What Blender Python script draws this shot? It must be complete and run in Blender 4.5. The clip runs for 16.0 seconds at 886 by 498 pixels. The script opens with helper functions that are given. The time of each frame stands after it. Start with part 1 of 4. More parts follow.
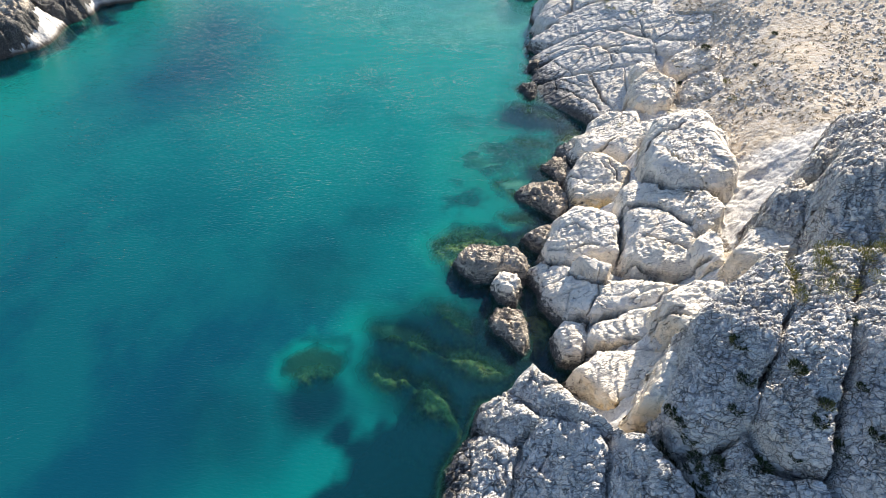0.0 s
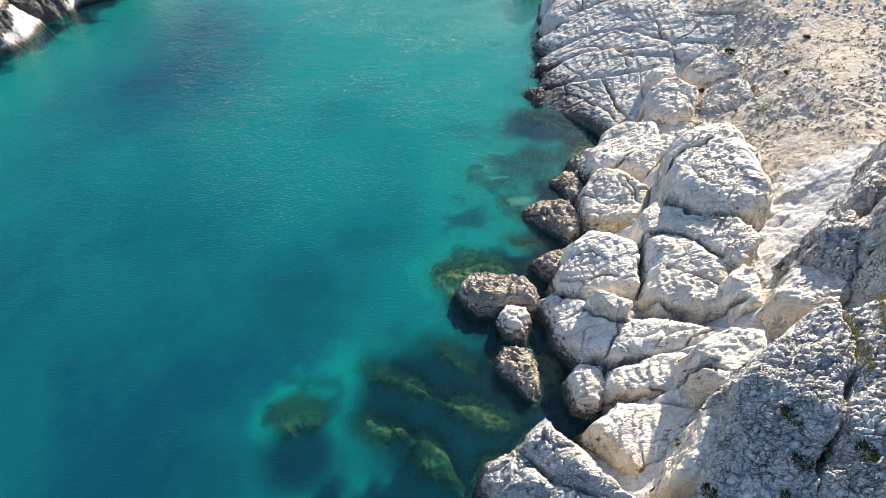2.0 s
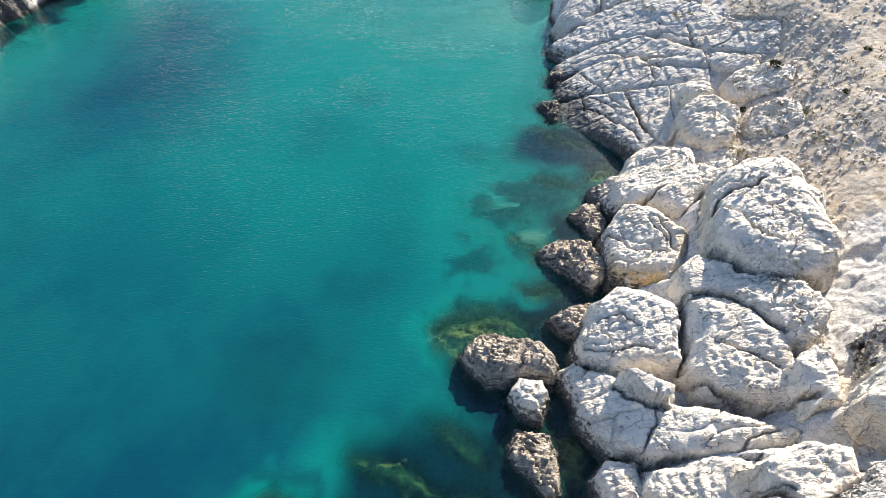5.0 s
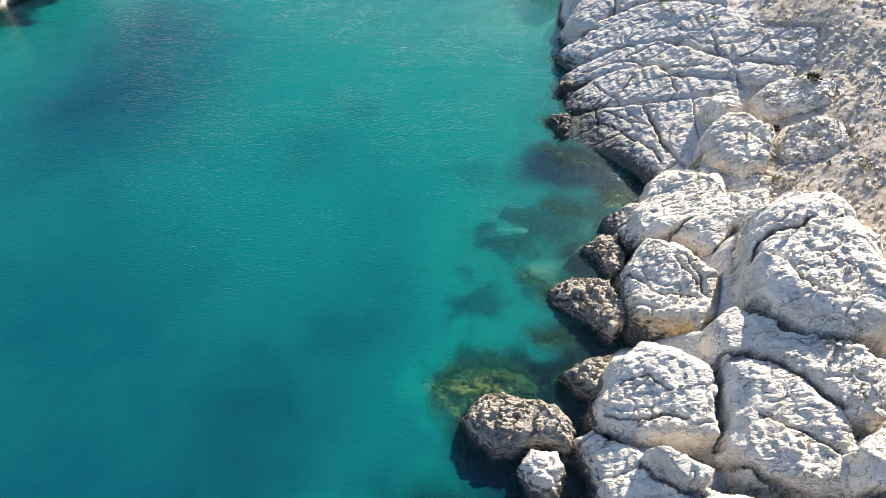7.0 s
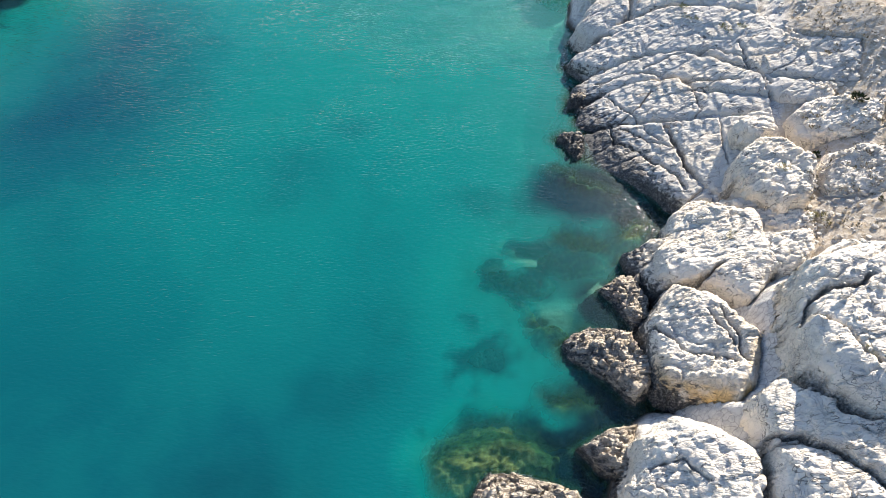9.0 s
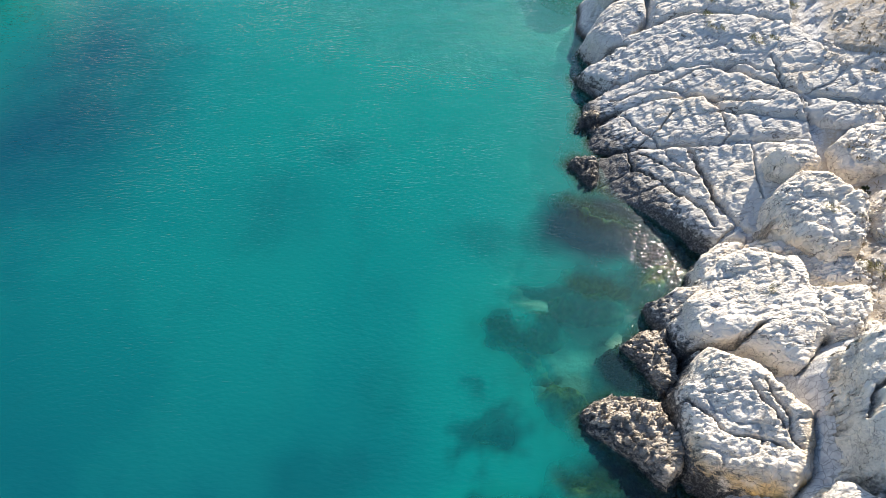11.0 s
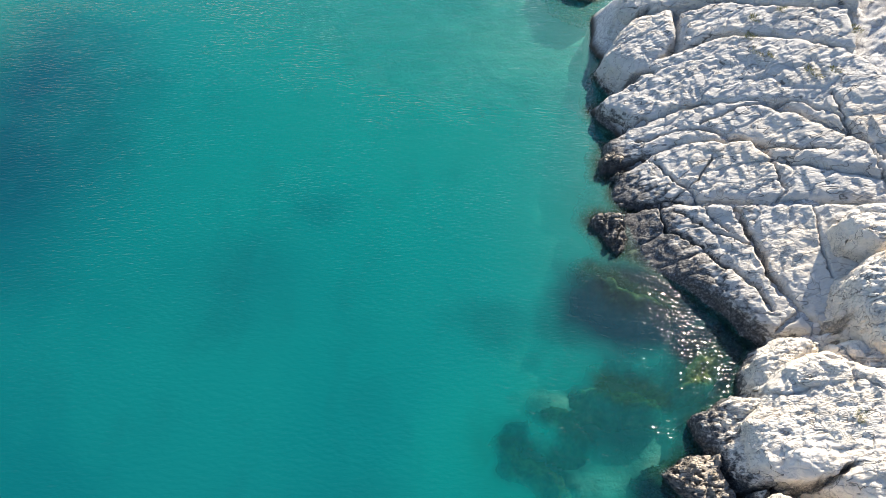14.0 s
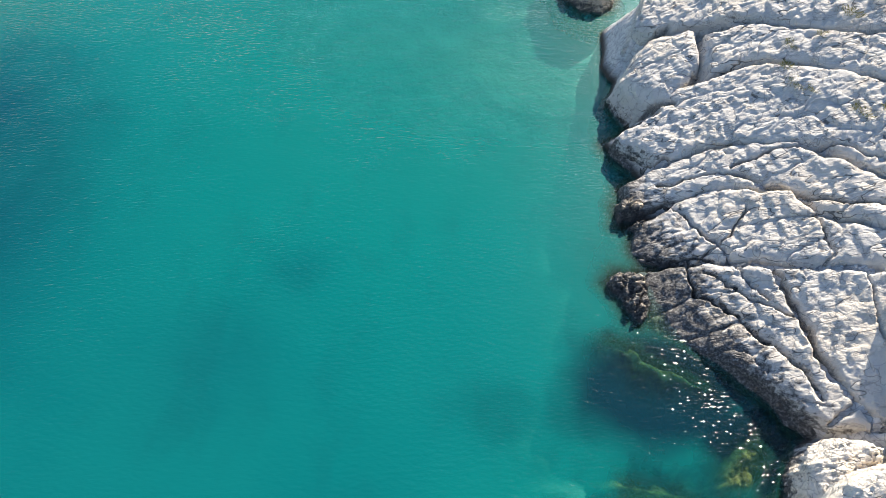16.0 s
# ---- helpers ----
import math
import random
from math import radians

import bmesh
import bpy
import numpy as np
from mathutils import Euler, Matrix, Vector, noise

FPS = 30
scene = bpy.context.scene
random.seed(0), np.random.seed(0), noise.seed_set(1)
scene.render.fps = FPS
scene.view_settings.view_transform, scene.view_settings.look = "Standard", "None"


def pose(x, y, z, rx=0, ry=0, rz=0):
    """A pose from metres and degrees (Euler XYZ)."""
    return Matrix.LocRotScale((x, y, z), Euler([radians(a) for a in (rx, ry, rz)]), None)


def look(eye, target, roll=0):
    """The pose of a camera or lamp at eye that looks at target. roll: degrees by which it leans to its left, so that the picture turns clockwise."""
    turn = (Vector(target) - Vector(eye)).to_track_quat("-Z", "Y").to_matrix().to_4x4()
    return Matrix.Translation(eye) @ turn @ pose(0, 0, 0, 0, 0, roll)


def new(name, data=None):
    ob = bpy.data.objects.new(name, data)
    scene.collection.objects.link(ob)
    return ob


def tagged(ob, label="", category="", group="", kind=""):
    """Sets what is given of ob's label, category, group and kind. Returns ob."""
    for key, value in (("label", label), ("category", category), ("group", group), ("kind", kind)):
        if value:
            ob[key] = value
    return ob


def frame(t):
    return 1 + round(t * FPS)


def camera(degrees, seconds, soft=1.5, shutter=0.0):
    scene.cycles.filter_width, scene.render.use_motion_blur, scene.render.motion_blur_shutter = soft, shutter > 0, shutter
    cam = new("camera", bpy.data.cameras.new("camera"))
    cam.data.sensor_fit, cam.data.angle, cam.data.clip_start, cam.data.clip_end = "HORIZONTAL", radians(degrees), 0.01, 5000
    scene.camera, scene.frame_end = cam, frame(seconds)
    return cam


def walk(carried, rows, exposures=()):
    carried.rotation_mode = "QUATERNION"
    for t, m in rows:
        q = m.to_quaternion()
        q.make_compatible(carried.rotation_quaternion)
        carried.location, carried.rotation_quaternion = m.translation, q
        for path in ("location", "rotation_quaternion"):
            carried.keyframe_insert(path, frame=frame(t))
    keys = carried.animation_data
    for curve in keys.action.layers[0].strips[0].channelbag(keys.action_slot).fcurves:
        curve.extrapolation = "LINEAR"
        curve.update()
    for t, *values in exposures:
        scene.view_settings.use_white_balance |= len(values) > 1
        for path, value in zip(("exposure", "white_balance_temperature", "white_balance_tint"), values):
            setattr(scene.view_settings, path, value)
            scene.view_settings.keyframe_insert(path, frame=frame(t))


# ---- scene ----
cam = camera(73, 16.0, soft=0.85)
PATH = [
    (0.0, pose(0.328, -10.587, 30.157, 45.218, 0, 0.372)),
    (1.0, pose(0.313, -8.446, 29.591, 44.871, 0, 0.433)),
    (2.0, pose(0.305, -6.243, 29.037, 44.499, 0, 0.513)),
    (3.0, pose(0.298, -3.993, 28.497, 44.100, 0, 0.595)),
    (4.0, pose(0.284, -1.708, 27.969, 43.676, 0, 0.668)),
    (5.0, pose(0.258, 0.603, 27.454, 43.226, 0, 0.719)),
    (6.0, pose(0.219, 2.934, 26.953, 42.751, 0, 0.739)),
    (7.0, pose(0.166, 5.279, 26.464, 42.249, 0, 0.719)),
    (8.0, pose(0.097, 7.638, 25.988, 41.722, 0, 0.655)),
    (9.0, pose(0.016, 10.010, 25.525, 41.169, 0, 0.543)),
    (10.0, pose(-0.074, 12.400, 25.075, 40.590, 0, 0.379)),
    (11.0, pose(-0.167, 14.810, 24.637, 39.985, 0, 0.166)),
    (12.0, pose(-0.257, 17.249, 24.213, 39.355, 0, -0.096)),
    (13.0, pose(-0.334, 19.726, 23.802, 38.698, 0, -0.402)),
    (14.0, pose(-0.389, 22.252, 23.403, 38.016, 0, -0.746)),
    (15.0, pose(-0.409, 24.840, 23.018, 37.308, 0, -1.121)),
    (16.0, pose(-0.381, 27.504, 22.645, 36.575, 0, -1.517)),
]
walk(cam, PATH)

# ---------------------------------------------------------------- light
SUN_AZIMUTH, SUN_ELEVATION = 32.0, 31.0          # azimuth from +y towards +x
world = bpy.data.worlds.new("world")
scene.world = world
world.use_nodes = True
_wn = world.node_tree.nodes
_sky = _wn.new("ShaderNodeTexSky")
_sky.sky_type, _sky.sun_disc = "NISHITA", False
_sky.dust_density, _sky.ozone_density = 0.5, 4.0
_sky.sun_elevation, _sky.sun_rotation = radians(SUN_ELEVATION), radians(SUN_AZIMUTH)
_bg = next(n for n in _wn if n.type == "BACKGROUND")
world.node_tree.links.new(_sky.outputs["Color"], _bg.inputs["Color"])
_bg.inputs["Strength"].default_value = 0.095
_sun = bpy.data.lights.new("sun", "SUN")
_sun.energy, _sun.angle, _sun.color = 4.9, radians(0.53), (1.0, 0.90, 0.765)
sun = new("sun", _sun)
_a, _e = radians(SUN_AZIMUTH), radians(SUN_ELEVATION)
sun.matrix_world = look((60, 120, 90), Vector((60, 120, 90)) - Vector((math.sin(_a) * math.cos(_e), math.cos(_a) * math.cos(_e), math.sin(_e))))
scene.view_settings.exposure = 1.34


# ---------------------------------------------------------------- material nodes
class Nodes:
    """A short way to write node trees."""

    def __init__(self, name):
        self.mat = bpy.data.materials.new(name)
        self.mat.use_nodes = True
        self.tree = self.mat.node_tree
        self.tree.nodes.clear()
        self.out = self.node("ShaderNodeOutputMaterial")
        self.pos = self.node("ShaderNodeNewGeometry").outputs["Position"]

    def node(self, kind):
        return self.tree.nodes.new(kind)

    def link(self, a, b):
        self.tree.links.new(a, b)

    def put(self, socket, value):
        if isinstance(value, bpy.types.NodeSocket):
            self.link(value, socket)
        else:
            socket.default_value = value

    def math(self, op, a, b=0.0, clamp=False):
        n = self.node("ShaderNodeMath")
        n.operation, n.use_clamp = op, clamp
        self.put(n.inputs[0], a), self.put(n.inputs[1], b)
        return n.outputs[0]

    def mix(self, fac, a, b, blend="MIX"):
        n = self.node("ShaderNodeMix")
        n.data_type, n.blend_type = "RGBA", blend
        self.put(n.inputs[0], fac), self.put(n.inputs[6], a), self.put(n.inputs[7], b)
        return n.outputs[2]

    def ramp(self, fac, low, high):
        n = self.node("ShaderNodeMapRange")
        n.interpolation_type = "SMOOTHSTEP"
        self.put(n.inputs[0], fac)
        n.inputs[1].default_value, n.inputs[2].default_value = low, high
        return n.outputs[0]

    def stretched(self, scale=(1, 1, 1), turn=(0, 0, 0), warp=0.0, warp_scale=1.0):
        at = self.pos
        if warp:
            w = self.noise(warp_scale, 2, at=at, colour=True)
            v = self.node("ShaderNodeVectorMath")
            v.operation = "MULTIPLY_ADD"
            self.link(w, v.inputs[0])
            v.inputs[1].default_value = (warp, warp, warp)
            self.link(at, v.inputs[2])
            at = v.outputs[0]
        m = self.node("ShaderNodeMapping")
        m.inputs["Scale"].default_value, m.inputs["Rotation"].default_value = scale, turn
        self.link(at, m.inputs[0])
        return m.outputs[0]

    def noise(self, scale, detail=4, rough=0.55, at=None, colour=False):
        n = self.node("ShaderNodeTexNoise")
        n.inputs["Scale"].default_value, n.inputs["Detail"].default_value, n.inputs["Roughness"].default_value = scale, detail, rough
        self.link(at or self.pos, n.inputs["Vector"])
        return n.outputs["Color" if colour else "Fac"]

    def voronoi(self, scale, at=None, feature="DISTANCE_TO_EDGE"):
        n = self.node("ShaderNodeTexVoronoi")
        n.feature = feature
        n.inputs["Scale"].default_value = scale
        self.link(at or self.pos, n.inputs["Vector"])
        return n.outputs["Distance"]

    def bump(self, height, distance, strength=1.0, normal=None):
        n = self.node("ShaderNodeBump")
        self.put(n.inputs["Height"], height)
        n.inputs["Distance"].default_value, n.inputs["Strength"].default_value = distance, strength
        if normal:
            self.link(normal, n.inputs["Normal"])
        return n.outputs["Normal"]

    def attr(self, name):
        n = self.node("ShaderNodeAttribute")
        n.attribute_name = name
        return n.outputs["Fac"]

    def surface(self, colour, roughness=0.85, normal=None, specular=0.3):
        n = self.node("ShaderNodeBsdfPrincipled")
        self.put(n.inputs["Base Color"], colour), self.put(n.inputs["Roughness"], roughness)
        n.inputs["Specular IOR Level"].default_value = specular
        if normal:
            self.link(normal, n.inputs["Normal"])
        self.link(n.outputs[0], self.out.inputs[0])
        return self.mat


def limestone(name, pale, grey, strike=20.0, pit=0.05, cracks=1.0, lump=2.1, web=0.0):
    """Weathered limestone: cream skin, grey weathering, ochre stains, thin cracks, joints darkened by fill and painted
    shade, and black lichens in the zone just above the sea.
    """
    n = Nodes(name)
    turn = (0, 0, radians(-strike))
    big = n.noise(0.35, 3)
    mid = n.noise(1.1, 6, 0.62)
    streak = n.noise(1.6, 6, 0.65, at=n.stretched((0.5, 2.6, 2.6), turn, 0.30, 0.9))
    fine = n.noise(9.0, 7, 0.70)
    grain = n.noise(34.0, 4, 0.7)
    colour = n.mix(n.ramp(mid, 0.42, 0.70), pale, grey)
    colour = n.mix(n.math("MULTIPLY", n.ramp(big, 0.45, 0.68), 0.45), colour, (0.70, 0.59, 0.45, 1))
    colour = n.mix(n.math("MULTIPLY", n.ramp(streak, 0.60, 0.78), 0.30), colour, (0.30, 0.29, 0.29, 1))
    colour = n.mix(n.math("MULTIPLY", n.ramp(fine, 0.56, 0.74), 0.38), colour, (0.33, 0.31, 0.29, 1))
    colour = n.mix(n.math("MULTIPLY", n.ramp(grain, 0.52, 0.70), 0.16), colour, (0.24, 0.22, 0.20, 1))
    warm = n.math("MULTIPLY", n.attr("ochre"), n.ramp(n.noise(0.9, 4), 0.36, 0.62))
    colour = n.mix(warm, colour, (0.68, 0.46, 0.20, 1))
    zone = n.attr("tide")
    broken = n.ramp(n.math("ADD", zone, n.math("MULTIPLY", n.math("SUBTRACT", n.math("ADD", n.math("MULTIPLY", streak, 0.7), n.math("MULTIPLY", n.noise(2.3, 5, 0.65), 0.3)), 0.5), 2.0)), 0.35, 0.65)
    colour = n.mix(broken, colour, n.mix(n.ramp(fine, 0.42, 0.68), (0.05, 0.047, 0.045, 1), (0.24, 0.23, 0.21, 1)))
    height = n.node("ShaderNodeSeparateXYZ")
    n.link(n.pos, height.inputs[0])
    under = n.math("SUBTRACT", 1.0, n.ramp(n.math("ADD", height.outputs[2], n.math("MULTIPLY", n.math("SUBTRACT", mid, 0.5), 0.5)), -0.30, 0.02))
    where = n.ramp(n.noise(0.5, 3, 0.6), 0.36, 0.60)
    vary = n.ramp(n.noise(1.3, 3, 0.6), 0.40, 0.60)

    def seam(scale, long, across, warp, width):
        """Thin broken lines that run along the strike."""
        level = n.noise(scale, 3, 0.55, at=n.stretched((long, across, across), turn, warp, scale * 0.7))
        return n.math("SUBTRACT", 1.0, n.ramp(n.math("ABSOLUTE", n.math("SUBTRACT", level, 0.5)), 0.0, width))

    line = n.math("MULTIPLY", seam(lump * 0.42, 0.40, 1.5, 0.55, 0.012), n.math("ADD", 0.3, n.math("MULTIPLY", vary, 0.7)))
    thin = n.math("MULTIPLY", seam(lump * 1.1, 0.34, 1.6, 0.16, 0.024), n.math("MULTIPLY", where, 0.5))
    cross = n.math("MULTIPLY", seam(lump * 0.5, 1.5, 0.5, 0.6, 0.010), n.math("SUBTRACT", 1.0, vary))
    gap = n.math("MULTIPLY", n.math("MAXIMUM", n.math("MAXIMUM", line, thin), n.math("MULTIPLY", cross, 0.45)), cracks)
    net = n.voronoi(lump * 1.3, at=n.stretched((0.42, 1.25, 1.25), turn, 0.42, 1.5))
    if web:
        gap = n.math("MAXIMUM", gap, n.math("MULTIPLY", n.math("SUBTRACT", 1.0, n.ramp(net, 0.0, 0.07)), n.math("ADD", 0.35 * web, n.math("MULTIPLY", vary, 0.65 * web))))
    # dark fill of the open joints, plus shade painted into their depth
    fill_and_shade = n.math("MULTIPLY", n.attr("fill_and_shade"), n.math("ADD", 0.45, n.math("MULTIPLY", n.ramp(fine, 0.35, 0.6), 0.5)))
    gap = n.math("MAXIMUM", gap, fill_and_shade)
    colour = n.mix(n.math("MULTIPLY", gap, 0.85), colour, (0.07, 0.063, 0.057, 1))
    colour = n.mix(n.math("MULTIPLY", under, 0.92), colour, n.mix(n.ramp(fine, 0.4, 0.65), (0.035, 0.034, 0.018, 1), (0.12, 0.10, 0.045, 1)))
    mesh = n.voronoi(lump * 2.8, at=n.stretched((0.5, 1.2, 1.2), turn, 0.25, 2.6))
    rounded = n.math("POWER", n.ramp(net, 0.0, 0.34), 0.7)
    small = n.math("POWER", n.ramp(mesh, 0.0, 0.34), 0.7)
    relief = n.math("ADD", n.math("MULTIPLY", rounded, n.math("ADD", 0.25, n.math("MULTIPLY", vary, 0.6))), n.math("MULTIPLY", small, n.math("ADD", 0.1, n.math("MULTIPLY", where, 0.4))))
    relief = n.math("ADD", relief, n.math("ADD", n.math("MULTIPLY", fine, 0.8), n.math("MULTIPLY", streak, 0.45)))
    relief = n.math("SUBTRACT", relief, n.math("MULTIPLY", gap, 0.9))
    rough = n.math("SUBTRACT", 0.9, n.math("MULTIPLY", broken, 0.3))
    return n.surface(colour, rough, n.bump(relief, pit), 0.25)


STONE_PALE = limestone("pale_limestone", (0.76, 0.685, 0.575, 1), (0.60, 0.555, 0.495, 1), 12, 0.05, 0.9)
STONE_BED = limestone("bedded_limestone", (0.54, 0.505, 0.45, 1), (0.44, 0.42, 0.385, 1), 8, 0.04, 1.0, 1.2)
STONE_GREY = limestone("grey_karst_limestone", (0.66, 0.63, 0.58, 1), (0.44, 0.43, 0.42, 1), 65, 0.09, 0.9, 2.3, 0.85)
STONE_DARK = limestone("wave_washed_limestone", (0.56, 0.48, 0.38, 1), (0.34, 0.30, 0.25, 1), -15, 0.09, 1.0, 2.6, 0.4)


def weed_rock():
    n = Nodes("algae_covered_rock")
    a, b = n.noise(1.8, 5, 0.6), n.noise(14.0, 4, 0.7)
    colour = n.mix(n.ramp(a, 0.36, 0.66), (0.085, 0.062, 0.02, 1), (0.30, 0.225, 0.075, 1))
    colour = n.mix(n.math("MULTIPLY", n.ramp(b, 0.45, 0.7), 0.6), colour, (0.06, 0.04, 0.015, 1))
    return n.surface(colour, 0.95, n.bump(b, 0.12), 0.05)


WEED = weed_rock()


def ground_material():
    """Above the sea: bare limestone and, on the slope, stony dry soil; below it: pale sand with meadows of dark sea
    grass and painted shadows of rocks.
    """
    n = Nodes("stony_ground_and_sand")
    a, b, c = n.noise(0.5, 4), n.noise(3.5, 6, 0.65), n.noise(13.0, 5, 0.7)
    soil = n.mix(n.ramp(b, 0.38, 0.62), (0.38, 0.31, 0.225, 1), (0.50, 0.45, 0.38, 1))
    soil = n.mix(n.math("MULTIPLY", n.ramp(a, 0.5, 0.7), 0.6), soil, (0.46, 0.43, 0.40, 1))
    soil = n.mix(n.math("MULTIPLY", n.ramp(c, 0.50, 0.70), 0.6), soil, (0.28, 0.23, 0.165, 1))
    bare = n.mix(n.ramp(b, 0.40, 0.66), (0.60, 0.575, 0.53, 1), (0.44, 0.42, 0.40, 1))
    bare = n.mix(n.math("MULTIPLY", n.ramp(c, 0.55, 0.75), 0.4), bare, (0.30, 0.28, 0.26, 1))
    net = n.ramp(n.voronoi(2.6, at=n.stretched((0.6, 1.3, 1.3), (0, 0, radians(15)), 0.6, 1.2)), 0.0, 0.06)
    bare = n.mix(n.math("MULTIPLY", n.math("SUBTRACT", 1.0, net), 0.5), bare, (0.09, 0.085, 0.08, 1))
    dry = n.mix(n.ramp(n.math("ADD", n.attr("soil"), n.math("MULTIPLY", n.math("SUBTRACT", b, 0.5), 0.8)), 0.35, 0.65), bare, soil)
    sand = n.mix(n.ramp(n.noise(0.30, 4, 0.5), 0.35, 0.7), (0.44, 0.43, 0.36, 1), (0.33, 0.325, 0.27, 1))
    sand = n.mix(n.attr("meadow_and_shade"), sand, n.mix(n.ramp(b, 0.35, 0.65), (0.014, 0.02, 0.014, 1), (0.06, 0.065, 0.03, 1)))
    z = n.node("ShaderNodeSeparateXYZ")
    n.link(n.pos, z.inputs[0])
    wet = n.ramp(z.outputs[2], 0.1, 0.7)
    colour = n.mix(n.ramp(z.outputs[2], -0.5, -0.1), sand, n.mix(wet, (0.07, 0.06, 0.05, 1), dry))
    stones = n.voronoi(2.4, at=n.stretched((1, 1, 1), (0, 0, 0), 0.5, 1.6), feature="F1")
    relief = n.math("ADD", n.math("MULTIPLY", n.math("SUBTRACT", 1.0, stones), 0.6), n.math("ADD", b, n.math("MULTIPLY", c, 0.4)))
    return n.surface(colour, 0.95, n.bump(relief, 0.08), 0.1)


GROUND = ground_material()


def water_material():
    """Sea water: a wavy dielectric skin; below it the body of the water, clear over shallows and turbid where it is deep."""
    n = Nodes("sea_water")
    depth = n.attr("depth")
    ripples = n.noise(4.8, 1.5, 0.5, at=n.stretched((0.55, 1.6, 1), (0, 0, radians(32)), 0.5, 0.3))
    chop = n.noise(0.9, 2, 0.5, at=n.stretched((0.5, 1.1, 1), (0, 0, radians(24)), 0.4, 0.25))
    gusts = n.ramp(n.noise(0.09, 3), 0.3, 0.7)
    height = n.math("ADD", n.math("MULTIPLY", ripples, n.math("ADD", 0.3, n.math("MULTIPLY", gusts, 0.5))), n.math("MULTIPLY", chop, 0.45))
    normal = n.bump(height, 0.10)
    bed = n.attr("bed")
    turbid = n.math("SUBTRACT", 1.0, n.math("POWER", 0.78, n.math("ADD", depth, n.math("MULTIPLY", n.math("MULTIPLY", depth, depth), 0.22))))
    patches = n.noise(0.10, 5, 0.6, at=n.stretched((1, 0.8, 1), (0, 0, radians(35)), 3.0, 0.05))
    wisps = n.noise(0.45, 4, 0.6, at=n.stretched((1, 0.55, 1), (0, 0, radians(30)), 1.2, 0.2))
    body = n.mix(n.ramp(depth, 0.3, 2.8), (0.030, 0.200, 0.155, 1), (0.001, 0.155, 0.139, 1))
    body = n.mix(n.ramp(depth, 2.4, 8.2), body, (0.001, 0.038, 0.063, 1))
    body = n.mix(n.math("MULTIPLY", n.ramp(patches, 0.42, 0.62), 0.20), body, (0.004, 0.150, 0.135, 1))
    body = n.mix(n.math("MULTIPLY", n.ramp(wisps, 0.50, 0.70), 0.14), body, (0.003, 0.07, 0.08, 1))
    # darker body over sea-bed plants and over the painted rock shadows
    body = n.mix(n.math("MULTIPLY", n.ramp(n.math("ADD", bed, n.math("MULTIPLY", n.math("SUBTRACT", wisps, 0.5), 0.25)), 0.0, 0.9), 0.92), body, (0.001, 0.015, 0.028, 1))
    tint = n.node("ShaderNodeCombineColor")
    for k, per_metre in enumerate((0.60, 0.885, 0.875)):
        n.link(n.math("POWER", per_metre, n.math("ADD", depth, 0.4)), tint.inputs[k])
    clear = tint.outputs[0]
    see = n.node("ShaderNodeBsdfTransparent")
    n.link(clear, see.inputs[0])
    scatter = n.node("ShaderNodeBsdfDiffuse")
    n.link(body, scatter.inputs[0])
    inner = n.node("ShaderNodeMixShader")
    n.link(turbid, inner.inputs[0]), n.link(see.outputs[0], inner.inputs[1]), n.link(scatter.outputs[0], inner.inputs[2])
    sharp, sheen, gloss = n.node("ShaderNodeBsdfGlossy"), n.node("ShaderNodeBsdfGlossy"), n.node("ShaderNodeMixShader")
    sharp.inputs["Roughness"].default_value, sheen.inputs["Roughness"].default_value, gloss.inputs[0].default_value = 0.08, 0.40, 0.10
    sheen.distribution = "BECKMANN"
    n.link(normal, sharp.inputs["Normal"])
    n.link(sharp.outputs[0], gloss.inputs[1]), n.link(sheen.outputs[0], gloss.inputs[2])
    facing = n.node("ShaderNodeLayerWeight")
    n.link(normal, facing.inputs["Normal"])
    fresnel = n.math("ADD", 0.02, n.math("MULTIPLY", n.math("POWER", facing.outputs["Facing"], 5.0), 0.98))
    skin = n.node("ShaderNodeMixShader")
    n.link(fresnel, skin.inputs[0]), n.link(inner.outputs[0], skin.inputs[1]), n.link(gloss.outputs[0], skin.inputs[2])
    n.link(skin.outputs[0], n.out.inputs[0])
    return n.mat


WATER = water_material()


# ---------------------------------------------------------------- noise on arrays
def rand2(i, j, seed, k=0):
    h = (i.astype(np.int64) * 374761393 + j.astype(np.int64) * 668265263 + (seed * 1013 + k * 7919 + 17) * 1274126177) & 0xFFFFFFFF
    h = ((h ^ (h >> 13)) * 1274126177) & 0xFFFFFFFF
    h = ((h ^ (h >> 16)) * 1540483477) & 0xFFFFFFFF
    return ((h ^ (h >> 15)) & 0xFFFFFF) / 16777215.0


def value_noise(x, y, seed=0):
    i, j = np.floor(x), np.floor(y)
    u, v = x - i, y - j
    u, v = u * u * u * (u * (u * 6 - 15) + 10), v * v * v * (v * (v * 6 - 15) + 10)
    a, b = rand2(i, j, seed), rand2(i + 1, j, seed)
    c, d = rand2(i, j + 1, seed), rand2(i + 1, j + 1, seed)
    return (a + (b - a) * u) * (1 - v) + (c + (d - c) * u) * v - 0.5


def fbm(x, y, scale, octaves=4, gain=0.5, seed=0):
    total, amp = np.zeros_like(x), 1.0
    for k in range(octaves):
        f = 2.03 ** k / scale
        total += amp * value_noise(x * f + 13.7 * k, y * f - 7.1 * k, seed + k)
        amp *= gain
    return total


